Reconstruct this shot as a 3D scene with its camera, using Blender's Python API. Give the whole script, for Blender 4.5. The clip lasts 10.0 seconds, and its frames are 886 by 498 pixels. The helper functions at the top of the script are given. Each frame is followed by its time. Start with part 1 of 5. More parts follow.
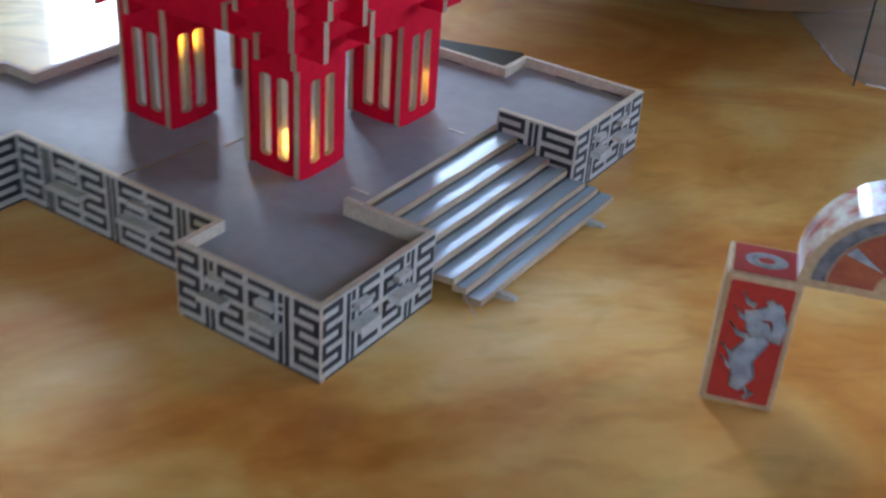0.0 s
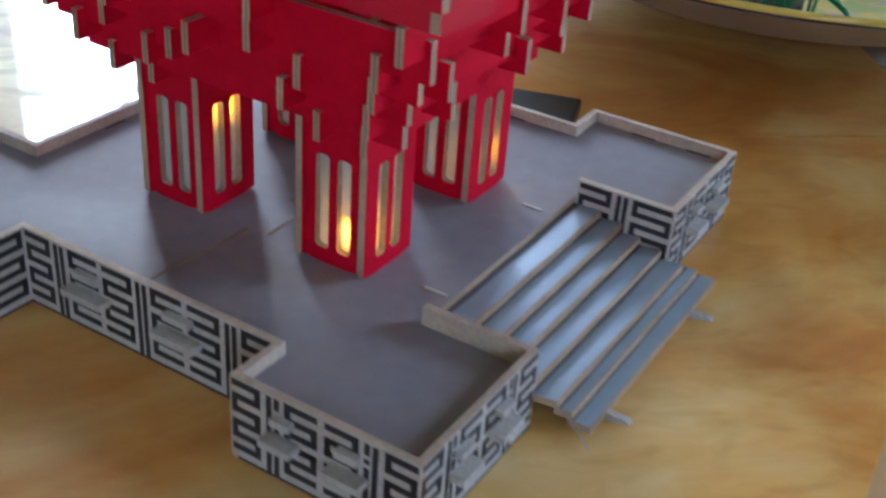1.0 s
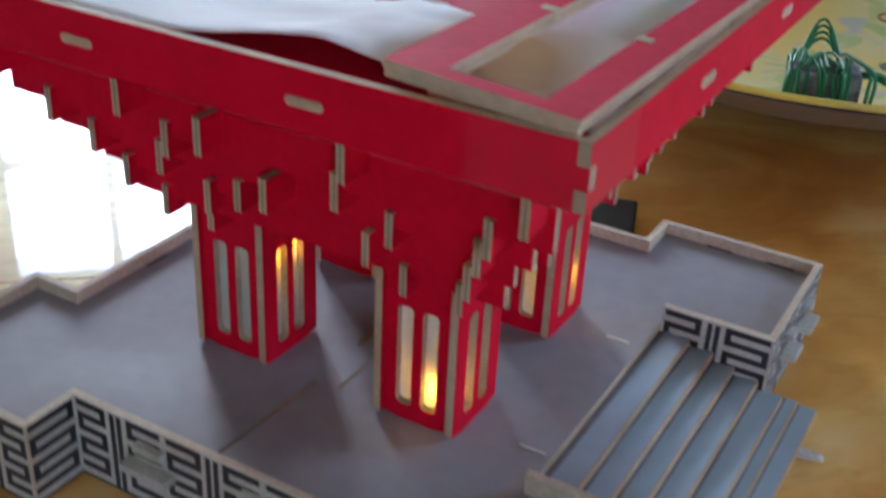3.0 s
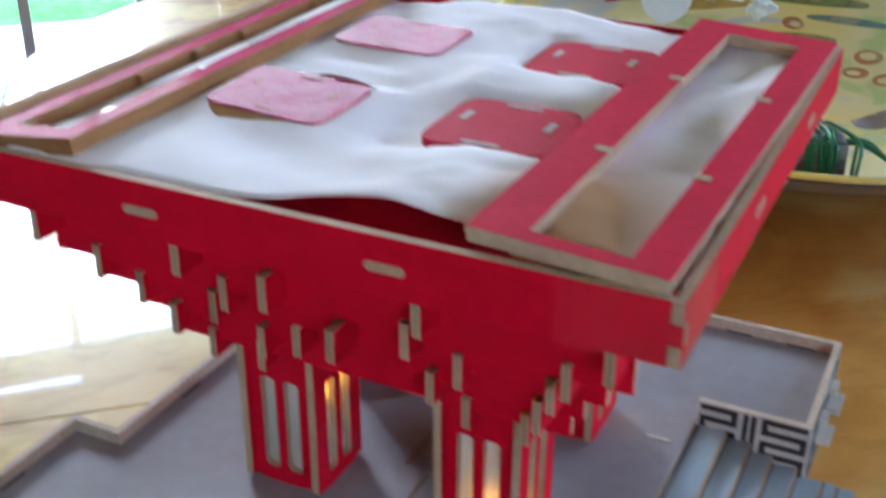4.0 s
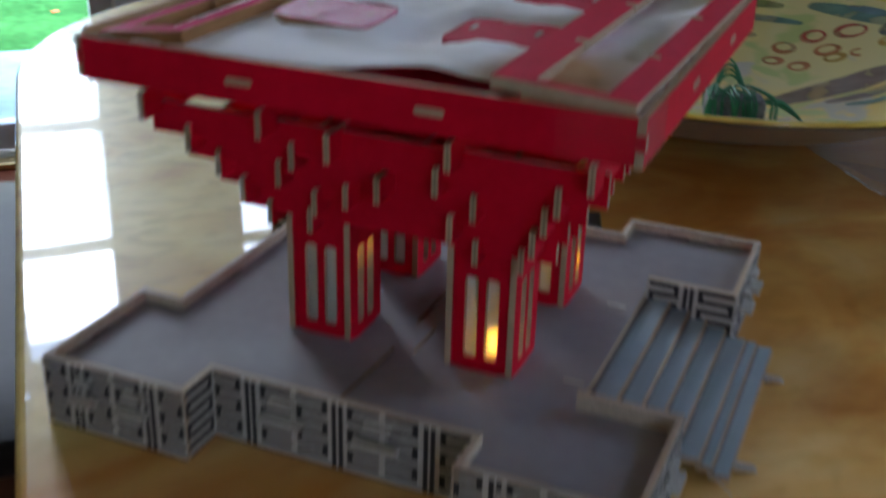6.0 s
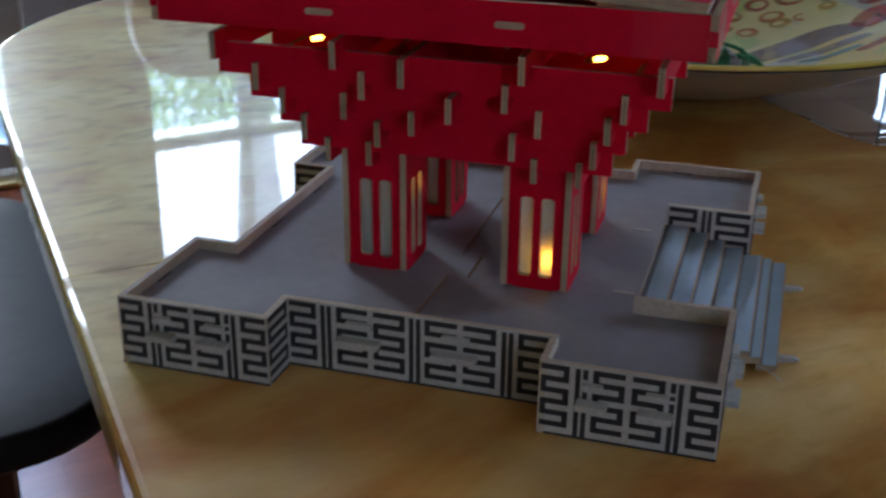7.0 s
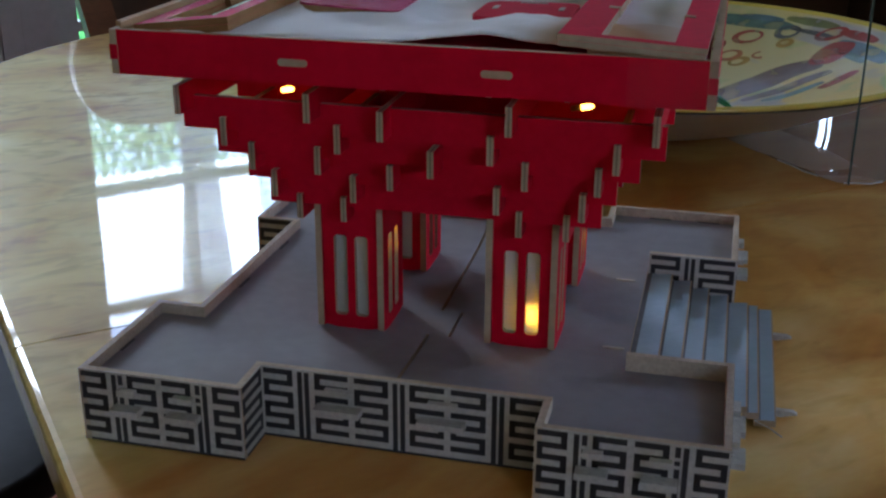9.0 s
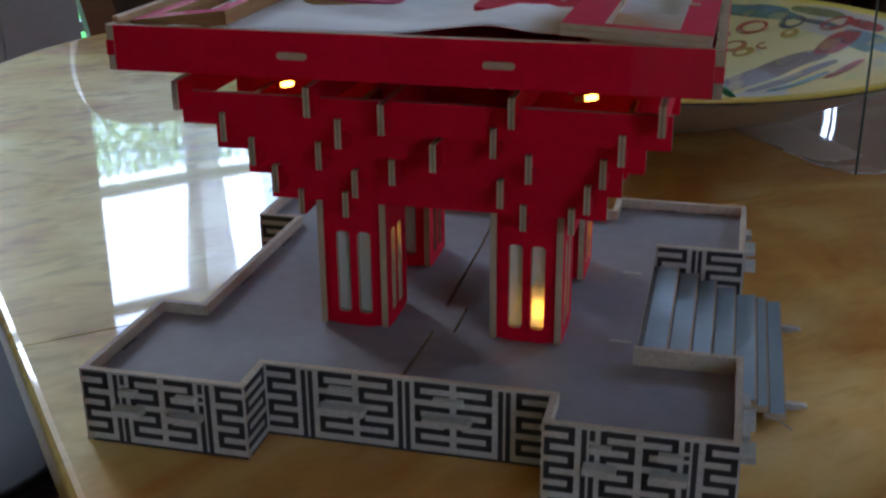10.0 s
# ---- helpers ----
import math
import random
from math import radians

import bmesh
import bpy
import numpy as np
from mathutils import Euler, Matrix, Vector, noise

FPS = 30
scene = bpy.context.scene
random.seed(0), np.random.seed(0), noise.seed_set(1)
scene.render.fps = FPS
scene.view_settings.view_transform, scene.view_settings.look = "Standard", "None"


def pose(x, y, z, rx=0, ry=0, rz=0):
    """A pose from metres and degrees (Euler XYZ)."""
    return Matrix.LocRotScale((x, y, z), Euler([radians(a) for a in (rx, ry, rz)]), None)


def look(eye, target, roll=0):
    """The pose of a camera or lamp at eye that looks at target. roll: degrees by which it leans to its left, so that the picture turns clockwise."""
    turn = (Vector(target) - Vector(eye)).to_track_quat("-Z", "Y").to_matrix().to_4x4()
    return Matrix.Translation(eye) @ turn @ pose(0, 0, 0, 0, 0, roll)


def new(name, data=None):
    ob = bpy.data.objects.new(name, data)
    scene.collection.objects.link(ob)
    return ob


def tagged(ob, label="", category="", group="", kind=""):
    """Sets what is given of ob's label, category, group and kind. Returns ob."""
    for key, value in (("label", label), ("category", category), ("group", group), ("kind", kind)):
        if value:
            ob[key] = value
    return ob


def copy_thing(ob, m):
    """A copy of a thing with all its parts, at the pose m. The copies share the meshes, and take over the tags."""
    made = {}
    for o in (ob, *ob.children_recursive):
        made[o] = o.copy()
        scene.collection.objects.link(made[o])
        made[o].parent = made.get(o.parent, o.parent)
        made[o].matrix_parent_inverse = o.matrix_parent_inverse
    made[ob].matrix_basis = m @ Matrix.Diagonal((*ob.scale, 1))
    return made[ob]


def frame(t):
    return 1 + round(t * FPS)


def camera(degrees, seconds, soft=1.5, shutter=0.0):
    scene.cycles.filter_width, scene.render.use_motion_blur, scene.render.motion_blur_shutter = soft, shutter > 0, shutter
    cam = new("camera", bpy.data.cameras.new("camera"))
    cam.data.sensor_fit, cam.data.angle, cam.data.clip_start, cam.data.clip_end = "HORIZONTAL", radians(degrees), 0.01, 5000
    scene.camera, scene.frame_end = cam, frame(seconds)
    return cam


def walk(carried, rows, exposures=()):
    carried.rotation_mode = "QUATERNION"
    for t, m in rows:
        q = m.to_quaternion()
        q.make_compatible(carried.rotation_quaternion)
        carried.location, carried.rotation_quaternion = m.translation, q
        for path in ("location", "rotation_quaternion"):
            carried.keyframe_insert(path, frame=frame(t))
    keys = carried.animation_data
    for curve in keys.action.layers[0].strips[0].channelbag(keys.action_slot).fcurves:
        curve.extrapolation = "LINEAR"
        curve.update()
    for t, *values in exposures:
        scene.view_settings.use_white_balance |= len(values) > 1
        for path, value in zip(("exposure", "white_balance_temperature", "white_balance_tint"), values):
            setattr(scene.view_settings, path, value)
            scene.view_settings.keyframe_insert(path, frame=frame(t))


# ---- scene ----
cam = camera(41.98, 10.0, soft=2.3, shutter=0.95)
PATH = [
    (0, (0.3547, -0.4070, 0.2704), (-0.0544, 0.2488, -0.1907), 4.35),
    (0.5, (0.3063, -0.3725, 0.2626), (-0.0719, 0.2964, -0.2059), 5.02),
    (1, (0.2644, -0.3576, 0.2641), (-0.1201, 0.3109, -0.1998), 4.53),
    (1.5, (0.2555, -0.3466, 0.2624), (-0.1235, 0.3262, -0.1998), 4.58),
    (2, (0.2424, -0.3407, 0.2627), (-0.1433, 0.3376, -0.1857), 3.62),
    (2.2, (0.2369, -0.3391, 0.2638), (-0.1440, 0.3408, -0.1862), 3.52),
    (3.3, (0.1956, -0.3344, 0.2803), (-0.1797, 0.3649, -0.1441), 2.30),
    (3.5, (0.1927, -0.3380, 0.2840), (-0.1730, 0.3685, -0.1368), 1.43),
    (4, (0.1681, -0.3441, 0.3039), (-0.1837, 0.3791, -0.1000), 0.26),
    (4.5, (0.1574, -0.3456, 0.3082), (-0.1968, 0.3813, -0.0871), 0.17),
    (5, (0.1574, -0.3553, 0.2990), (-0.2037, 0.3682, -0.0962), -0.24),
    (5.5, (0.1943, -0.4032, 0.3073), (-0.1987, 0.3063, -0.0826), 1.06),
    (6, (0.1953, -0.4765, 0.2916), (-0.1163, 0.2812, -0.0810), 1.65),
    (6.2, (0.1775, -0.5063, 0.2816), (-0.1228, 0.2554, -0.0922), 2.81),
    (7.3, (0.1392, -0.5449, 0.2594), (-0.0883, 0.2547, -0.0854), 0.06),
    (7.5, (0.1332, -0.5420, 0.2591), (-0.0926, 0.2608, -0.0794), 0.61),
    (8, (0.1258, -0.5321, 0.2511), (-0.0848, 0.2764, -0.0834), 1.36),
    (8.5, (0.1243, -0.5274, 0.2557), (-0.0823, 0.2841, -0.0743), 0.80),
    (9, (0.1203, -0.5220, 0.2589), (-0.0819, 0.2920, -0.0676), 0.27),
    (9.5, (0.1213, -0.5176, 0.2598), (-0.0847, 0.2961, -0.0648), 0.16),
    (10, (0.1196, -0.5165, 0.2559), (-0.0863, 0.2955, -0.0731), -0.51),
]
EXPOSURES = [(0.0, 5.3, 6250, 17), (1.0, 5.3, 6300, 17), (2.2, 5.3, 6500, 18), (3.4, 5.4, 6550, 18), (4.0, 5.55, 6550, 18), (4.5, 5.25, 6550, 18),
             (4.9, 5.0, 6600, 17.5), (5.5, 4.57, 6700, 17), (6.0, 4.35, 6700, 17), (7.5, 4.28, 6450, 17.5), (10.0, 4.28, 6450, 17.5)]
walk(cam, [(t, look(eye, target, roll)) for t, eye, target, roll in PATH], EXPOSURES)

# ---- world and sun ----
SUN_ELEVATION, SUN_AZIMUTH = 48.0, 200.0
world = bpy.data.worlds.new("sky")
scene.world = world
world.use_nodes = True
wn, wl = world.node_tree.nodes, world.node_tree.links
sky = wn.new("ShaderNodeTexSky")
sky.sky_type, sky.sun_disc = "NISHITA", False
sky.sun_elevation, sky.sun_rotation = radians(SUN_ELEVATION), radians(SUN_AZIMUTH)
wn["Background"].inputs["Strength"].default_value = 0.15
wl.new(sky.outputs[0], wn["Background"].inputs["Color"])
sun = new("sun", bpy.data.lights.new("sun", "SUN"))
sun.data.energy, sun.data.angle, sun.data.color = 0.6, radians(12), (1.0, 0.97, 0.92)
sun.matrix_world = pose(0, 0, 5, 90 - SUN_ELEVATION, 0, 180 - SUN_AZIMUTH)
for mid, power, high, tall, out in ((-0.1875, 0.62, 1.0, 0.86, 2.885), (0.7325, 0.13, 1.0, 0.44, 2.80)):  # sky light in the two door openings
    lamp = new("sky_light", bpy.data.lights.new("sky_light", "AREA"))
    lamp.data.shape, lamp.data.size, lamp.data.size_y = "RECTANGLE", 0.56, tall
    lamp.data.spread = radians(115)
    lamp.data.energy, lamp.data.color = power, (0.78, 0.90, 1.0)
    lamp.matrix_world = pose(0, 0, 0, 0, 0, 45) @ pose(mid, out, high, -66, 0, 0)


lamp = new("sky_light", bpy.data.lights.new("sky_light", "AREA"))  # fill light in the side window, which is added and unseen
lamp.data.shape, lamp.data.size, lamp.data.size_y = "RECTANGLE", 0.80, 1.06
lamp.data.spread = radians(120)
lamp.data.energy, lamp.data.color = 0.11, (0.82, 0.91, 1.0)
lamp.matrix_world = pose(0, 0, 0, 0, 0, 45) @ pose(2.90, 0.0, 0.975, 0, 75, 0)
lamp = new("sky_light", bpy.data.lights.new("sky_light", "AREA"))  # and in the high window in the corner
lamp.data.shape, lamp.data.size, lamp.data.size_y = "RECTANGLE", 0.40, 0.19
lamp.data.spread = radians(120)
lamp.data.energy, lamp.data.color = 0.020, (0.66, 0.87, 1.0)
lamp.matrix_world = pose(0, 0, 0, 0, 0, 45) @ pose(2.41, 2.74, 1.35, -64, 0, 0)


# ---- materials ----
def material(name, colour, rough=0.6, second=None, scale=30.0, amount=0.5, fine=0.0, bump=0.0, metal=0.0,
             stretch=(1, 1, 1), spec=0.5, coat=0.0, fine_scale=8.0, coords="Object", coat_rough=0.05):
    """A surface of two colours that drift into one another at one scale, with a finer grain and relief."""
    m = bpy.data.materials.new(name)
    m.use_nodes = True
    n, l = m.node_tree.nodes, m.node_tree.links
    b = n["Principled BSDF"]
    b.inputs["Roughness"].default_value, b.inputs["Metallic"].default_value = rough, metal
    b.inputs["Specular IOR Level"].default_value, b.inputs["Coat Weight"].default_value = spec, coat
    b.inputs["Coat Roughness"].default_value = coat_rough
    tc, mp = n.new("ShaderNodeTexCoord"), n.new("ShaderNodeMapping")
    mp.inputs["Scale"].default_value = stretch
    l.new(tc.outputs[coords], mp.inputs["Vector"])
    big, small = n.new("ShaderNodeTexNoise"), n.new("ShaderNodeTexNoise")
    big.inputs["Scale"].default_value, big.inputs["Detail"].default_value = scale, 4.0
    small.inputs["Scale"].default_value, small.inputs["Detail"].default_value = scale * fine_scale, 5.0
    for t in (big, small):
        l.new(mp.outputs[0], t.inputs["Vector"])
    ramp = n.new("ShaderNodeValToRGB")
    ramp.color_ramp.elements[0].position, ramp.color_ramp.elements[1].position = 0.5 - amount / 2, 0.5 + amount / 2
    other = second or tuple(c * 0.8 for c in colour)
    ramp.color_ramp.elements[0].color, ramp.color_ramp.elements[1].color = (*other, 1), (*colour, 1)
    l.new(big.outputs[0], ramp.inputs[0])
    mix = n.new("ShaderNodeMix")
    mix.data_type, mix.blend_type = "RGBA", "OVERLAY"
    mix.inputs[0].default_value = fine
    l.new(ramp.outputs[0], mix.inputs[6])
    l.new(small.outputs[0], mix.inputs[7])
    l.new(mix.outputs[2], b.inputs["Base Color"])
    bp = n.new("ShaderNodeBump")
    bp.inputs["Strength"].default_value, bp.inputs["Distance"].default_value = bump, 0.0006
    l.new(small.outputs[0], bp.inputs["Height"])
    l.new(bp.outputs[0], b.inputs["Normal"])
    return m


RED = material("red_paint", (0.65, 0.004, 0.026), 0.6, (0.54, 0.003, 0.018), 25, 0.6, 0.2, 0.2, spec=0.09)
# PINK and BLUSH: sheen over red paint, its pink put into the base colour
PINK = material("red_paint_with_sheen", (0.64, 0.075, 0.20), 0.35, (0.54, 0.04, 0.12), 160, 0.5, 0.3, 0.9, spec=0.15, stretch=(1, 1.5, 1), coat=0.07, coat_rough=0.15)
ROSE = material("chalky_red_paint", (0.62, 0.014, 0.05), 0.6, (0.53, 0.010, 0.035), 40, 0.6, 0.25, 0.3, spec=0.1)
BLUSH = material("red_paint_rose_sheen", (0.62, 0.035, 0.15), 0.45, (0.54, 0.02, 0.10), 70, 0.5, 0.3, 0.9, spec=0.05, coat=0.03, coat_rough=0.1)
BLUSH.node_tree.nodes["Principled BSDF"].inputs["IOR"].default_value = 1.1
PLY_CORE = material("dark_plywood_core", (0.30, 0.205, 0.135), 0.8, (0.22, 0.15, 0.095), 70, 0.5, 0.2, 0.2)
PLY = material("plywood_edge", (0.50, 0.355, 0.225), 0.75, (0.38, 0.26, 0.16), 55, 0.5, 0.15, 0.2)
RAW = material("raw_plywood_edge", (0.50, 0.265, 0.115), 0.75, (0.34, 0.17, 0.07), 45, 0.5, 0.2, 0.2, stretch=(1, 1, 8))
SCORCHED = material("scorched_plywood_edge", (0.36, 0.170, 0.066), 0.8, (0.25, 0.11, 0.04), 45, 0.5, 0.2, 0.2, stretch=(1, 1, 8), spec=0.2)
CREAMPLY = material("cream_plywood", (0.55, 0.44, 0.33), 0.7, (0.46, 0.36, 0.26), 60, 0.6, 0.3, 0.25, spec=0.3)
PALE = material("pale_plywood", (0.53, 0.495, 0.44), 0.65, (0.455, 0.42, 0.37), 60, 0.6, 0.3, 0.2, spec=0.3)
DECK = material("grey_printed_plywood", (0.290, 0.275, 0.288), 0.58, (0.256, 0.242, 0.256), 14, 0.7, 0.15, 0.12, spec=0.2)
INK = material("black_print", (0.018, 0.017, 0.02), 0.6, (0.03, 0.028, 0.03), 40, 0.6, 0.2, 0.1)
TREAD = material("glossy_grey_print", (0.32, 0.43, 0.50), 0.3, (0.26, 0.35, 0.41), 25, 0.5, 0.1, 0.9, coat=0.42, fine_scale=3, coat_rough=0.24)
# shade below each upper step, put into a darker strip of the tread
TREAD_SHADE = material("shaded_grey_print", (0.20, 0.195, 0.20), 0.7, (0.16, 0.155, 0.155), 25, 0.5, 0.2, 0.2, spec=0.15)
PAPER = material("white_paper", (0.90, 0.87, 0.885), 0.75, (0.87, 0.83, 0.85), 12, 0.7, 0.05, 0.1)
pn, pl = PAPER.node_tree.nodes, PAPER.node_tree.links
spot, ball, fade, tan_mix = (pn.new("ShaderNode" + k) for k in ("Mapping", "TexGradient", "ValToRGB", "Mix"))  # tan glow of the wood below, painted into the paper's colour
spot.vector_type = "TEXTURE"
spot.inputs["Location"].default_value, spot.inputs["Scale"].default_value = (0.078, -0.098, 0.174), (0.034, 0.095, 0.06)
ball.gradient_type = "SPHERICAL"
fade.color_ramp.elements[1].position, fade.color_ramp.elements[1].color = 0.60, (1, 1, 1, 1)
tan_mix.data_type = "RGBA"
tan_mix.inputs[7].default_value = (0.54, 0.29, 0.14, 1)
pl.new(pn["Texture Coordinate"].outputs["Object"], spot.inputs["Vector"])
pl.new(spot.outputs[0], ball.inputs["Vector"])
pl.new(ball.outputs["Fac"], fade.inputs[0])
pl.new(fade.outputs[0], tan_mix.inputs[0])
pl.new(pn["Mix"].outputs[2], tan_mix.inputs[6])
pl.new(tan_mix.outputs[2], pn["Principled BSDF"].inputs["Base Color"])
through_light, sheet = pn.new("ShaderNodeBsdfTranslucent"), pn.new("ShaderNodeMixShader")  # thin paper lets some light through
sheet.inputs[0].default_value = 0.10
pl.new(tan_mix.outputs[2], through_light.inputs[0])
pl.new(pn["Principled BSDF"].outputs[0], sheet.inputs[1])
pl.new(through_light.outputs[0], sheet.inputs[2])
pl.new(sheet.outputs[0], pn["Material Output"].inputs[0])
BLACK = material("black_plastic", (0.02, 0.02, 0.022), 0.35, (0.03, 0.03, 0.03), 20, 0.5, 0.1, 0.1)
WALL = material("painted_wall", (0.60, 0.54, 0.46), 0.85, (0.55, 0.49, 0.42), 3, 0.7, 0.1, 0.2)
CEIL = material("white_ceiling", (0.80, 0.765, 0.70), 0.9, (0.77, 0.735, 0.67), 4, 0.7, 0.1, 0.2)
WHITE = material("grey_white_gloss_paint", (0.46, 0.455, 0.44), 0.4, (0.42, 0.415, 0.40), 6, 0.7, 0.1, 0.1)
BROWN = material("dark_brown_wood", (0.085, 0.035, 0.016), 0.35, (0.05, 0.02, 0.01), 9, 0.6, 0.3, 0.2, stretch=(1, 6, 1))
REDWOOD = material("red_brown_wood", (0.24, 0.085, 0.032), 0.4, (0.16, 0.055, 0.02), 9, 0.6, 0.3, 0.2, stretch=(1, 1, 4))
FLOOR = material("red_brown_floorboards", (0.36, 0.10, 0.045), 0.2, (0.20, 0.05, 0.025), 5, 0.6, 0.3, 0.2, stretch=(1, 12, 1))
LEATHER = material("black_leather", (0.024, 0.022, 0.021), 0.42, (0.015, 0.013, 0.012), 6, 0.7, 0.25, 0.5, spec=0.14)
LEATHER.node_tree.nodes["Principled BSDF"].inputs["IOR"].default_value = 1.28
BRASS = material("brass", (0.70, 0.50, 0.20), 0.3, (0.6, 0.42, 0.16), 20, 0.5, 0.1, 0.1, metal=1.0)
RAIL_GLINT = material("rail_glint_metal", (0.72, 0.70, 0.66), 0.25, (0.6, 0.58, 0.55), 30, 0.5, 0.1, 0.1, metal=0.8)
GRASS = material("lawn", (0.034, 0.15, 0.042), 0.95, (0.018, 0.085, 0.024), 3.5, 0.45, 0.7, 0.5, spec=0.0)
PATIO = material("pale_stone_paving", (0.22, 0.31, 0.35), 0.95, (0.11, 0.17, 0.20), 2, 0.6, 0.3, 0.3, spec=0.05)
LEAF = material("leaves", (0.20, 0.36, 0.19), 0.7, (0.15, 0.28, 0.14), 2, 0.6, 0.2, spec=0.1)
BARK = material("bark", (0.10, 0.075, 0.05), 0.9, (0.06, 0.045, 0.03), 8, 0.6, 0.4, 0.6, stretch=(1, 1, 0.2))
ORANGE = material("orange_card", (0.75, 0.10, 0.015), 0.5, (0.68, 0.085, 0.012), 12, 0.6, 0.1)
NAVY = material("navy_card", (0.012, 0.03, 0.14), 0.5, (0.01, 0.022, 0.11), 12, 0.6, 0.1)
TEAL = material("teal_plastic", (0.02, 0.30, 0.26), 0.4, (0.015, 0.24, 0.21), 20, 0.6, 0.1)
GREEN = material("green_cord", (0.008, 0.20, 0.085), 0.5, (0.008, 0.15, 0.05), 200, 0.6, 0.3, 0.3)
CORD = material("dark_green_cord", (0.03, 0.07, 0.045), 0.6, (0.02, 0.05, 0.03), 300, 0.6, 0.3, 0.3)
CREAM = material("cream_glaze", (0.34, 0.30, 0.24), 0.3, (0.28, 0.25, 0.20), 10, 0.6, 0.1, 0.05)
YELLOW = material("yellow_glaze", (0.68, 0.52, 0.10), 0.25, (0.60, 0.44, 0.08), 15, 0.6, 0.1, 0.05)
CHALK = material("white_glazed_card", (0.72, 0.78, 0.80), 0.45, (0.66, 0.72, 0.75), 40, 0.6, 0.1, 0.1)
TAN = material("tan_wood", (0.55, 0.38, 0.21), 0.5, (0.45, 0.30, 0.16), 60, 0.6, 0.3, 0.2)
SCARLET = material("scarlet_print", (0.48, 0.03, 0.02), 0.35, (0.38, 0.02, 0.015), 50, 0.6, 0.2, 0.1)
SILVER = material("pale_blue_print", (0.42, 0.46, 0.50), 0.35, (0.20, 0.23, 0.27), 150, 0.35, 0.2, 0.1)
FOIL = material("glossy_striped_print", (0.62, 0.60, 0.60), 0.12, (0.40, 0.06, 0.06), 70, 0.15, 0.1, 0.05, coat=0.6)
PAINTS = {name: material(name + "_brushwork", colour, 0.3, tuple(v * 0.75 for v in colour), 60, 0.6, 0.2, 0.05, spec=0.25)
          for name, colour in (("orange", (0.50, 0.15, 0.045)), ("red", (0.46, 0.045, 0.03)), ("ochre", (0.52, 0.30, 0.05)), ("slate", (0.11, 0.12, 0.12)),
                               ("mauve", (0.20, 0.13, 0.115)), ("teal", (0.12, 0.24, 0.21)), ("blue", (0.15, 0.25, 0.29)), ("green", (0.22, 0.25, 0.08)))}
for wash in PAINTS.values():  # thin paint that lets the glaze show through in patches
    wn, wl = wash.node_tree.nodes, wash.node_tree.links
    patch, cover, tone = wn.new("ShaderNodeTexNoise"), wn.new("ShaderNodeMapRange"), wn.new("ShaderNodeTexCoord")
    patch.inputs["Scale"].default_value, patch.inputs["Detail"].default_value = 38, 2
    for key, value in (("From Min", 0.30), ("From Max", 0.66), ("To Min", 0.45), ("To Max", 0.85)):
        cover.inputs[key].default_value = value
    wl.new(tone.outputs["Object"], patch.inputs["Vector"])
    wl.new(patch.outputs[0], cover.inputs["Value"])
    wl.new(cover.outputs[0], wn["Principled BSDF"].inputs["Alpha"])
STONE = material("grey_print", (0.20, 0.20, 0.21), 0.4, (0.08, 0.08, 0.09), 220, 0.3, 0.2, 0.1)
RUST = material("orange_print", (0.42, 0.12, 0.04), 0.4, (0.30, 0.05, 0.03), 90, 0.4, 0.2, 0.1)


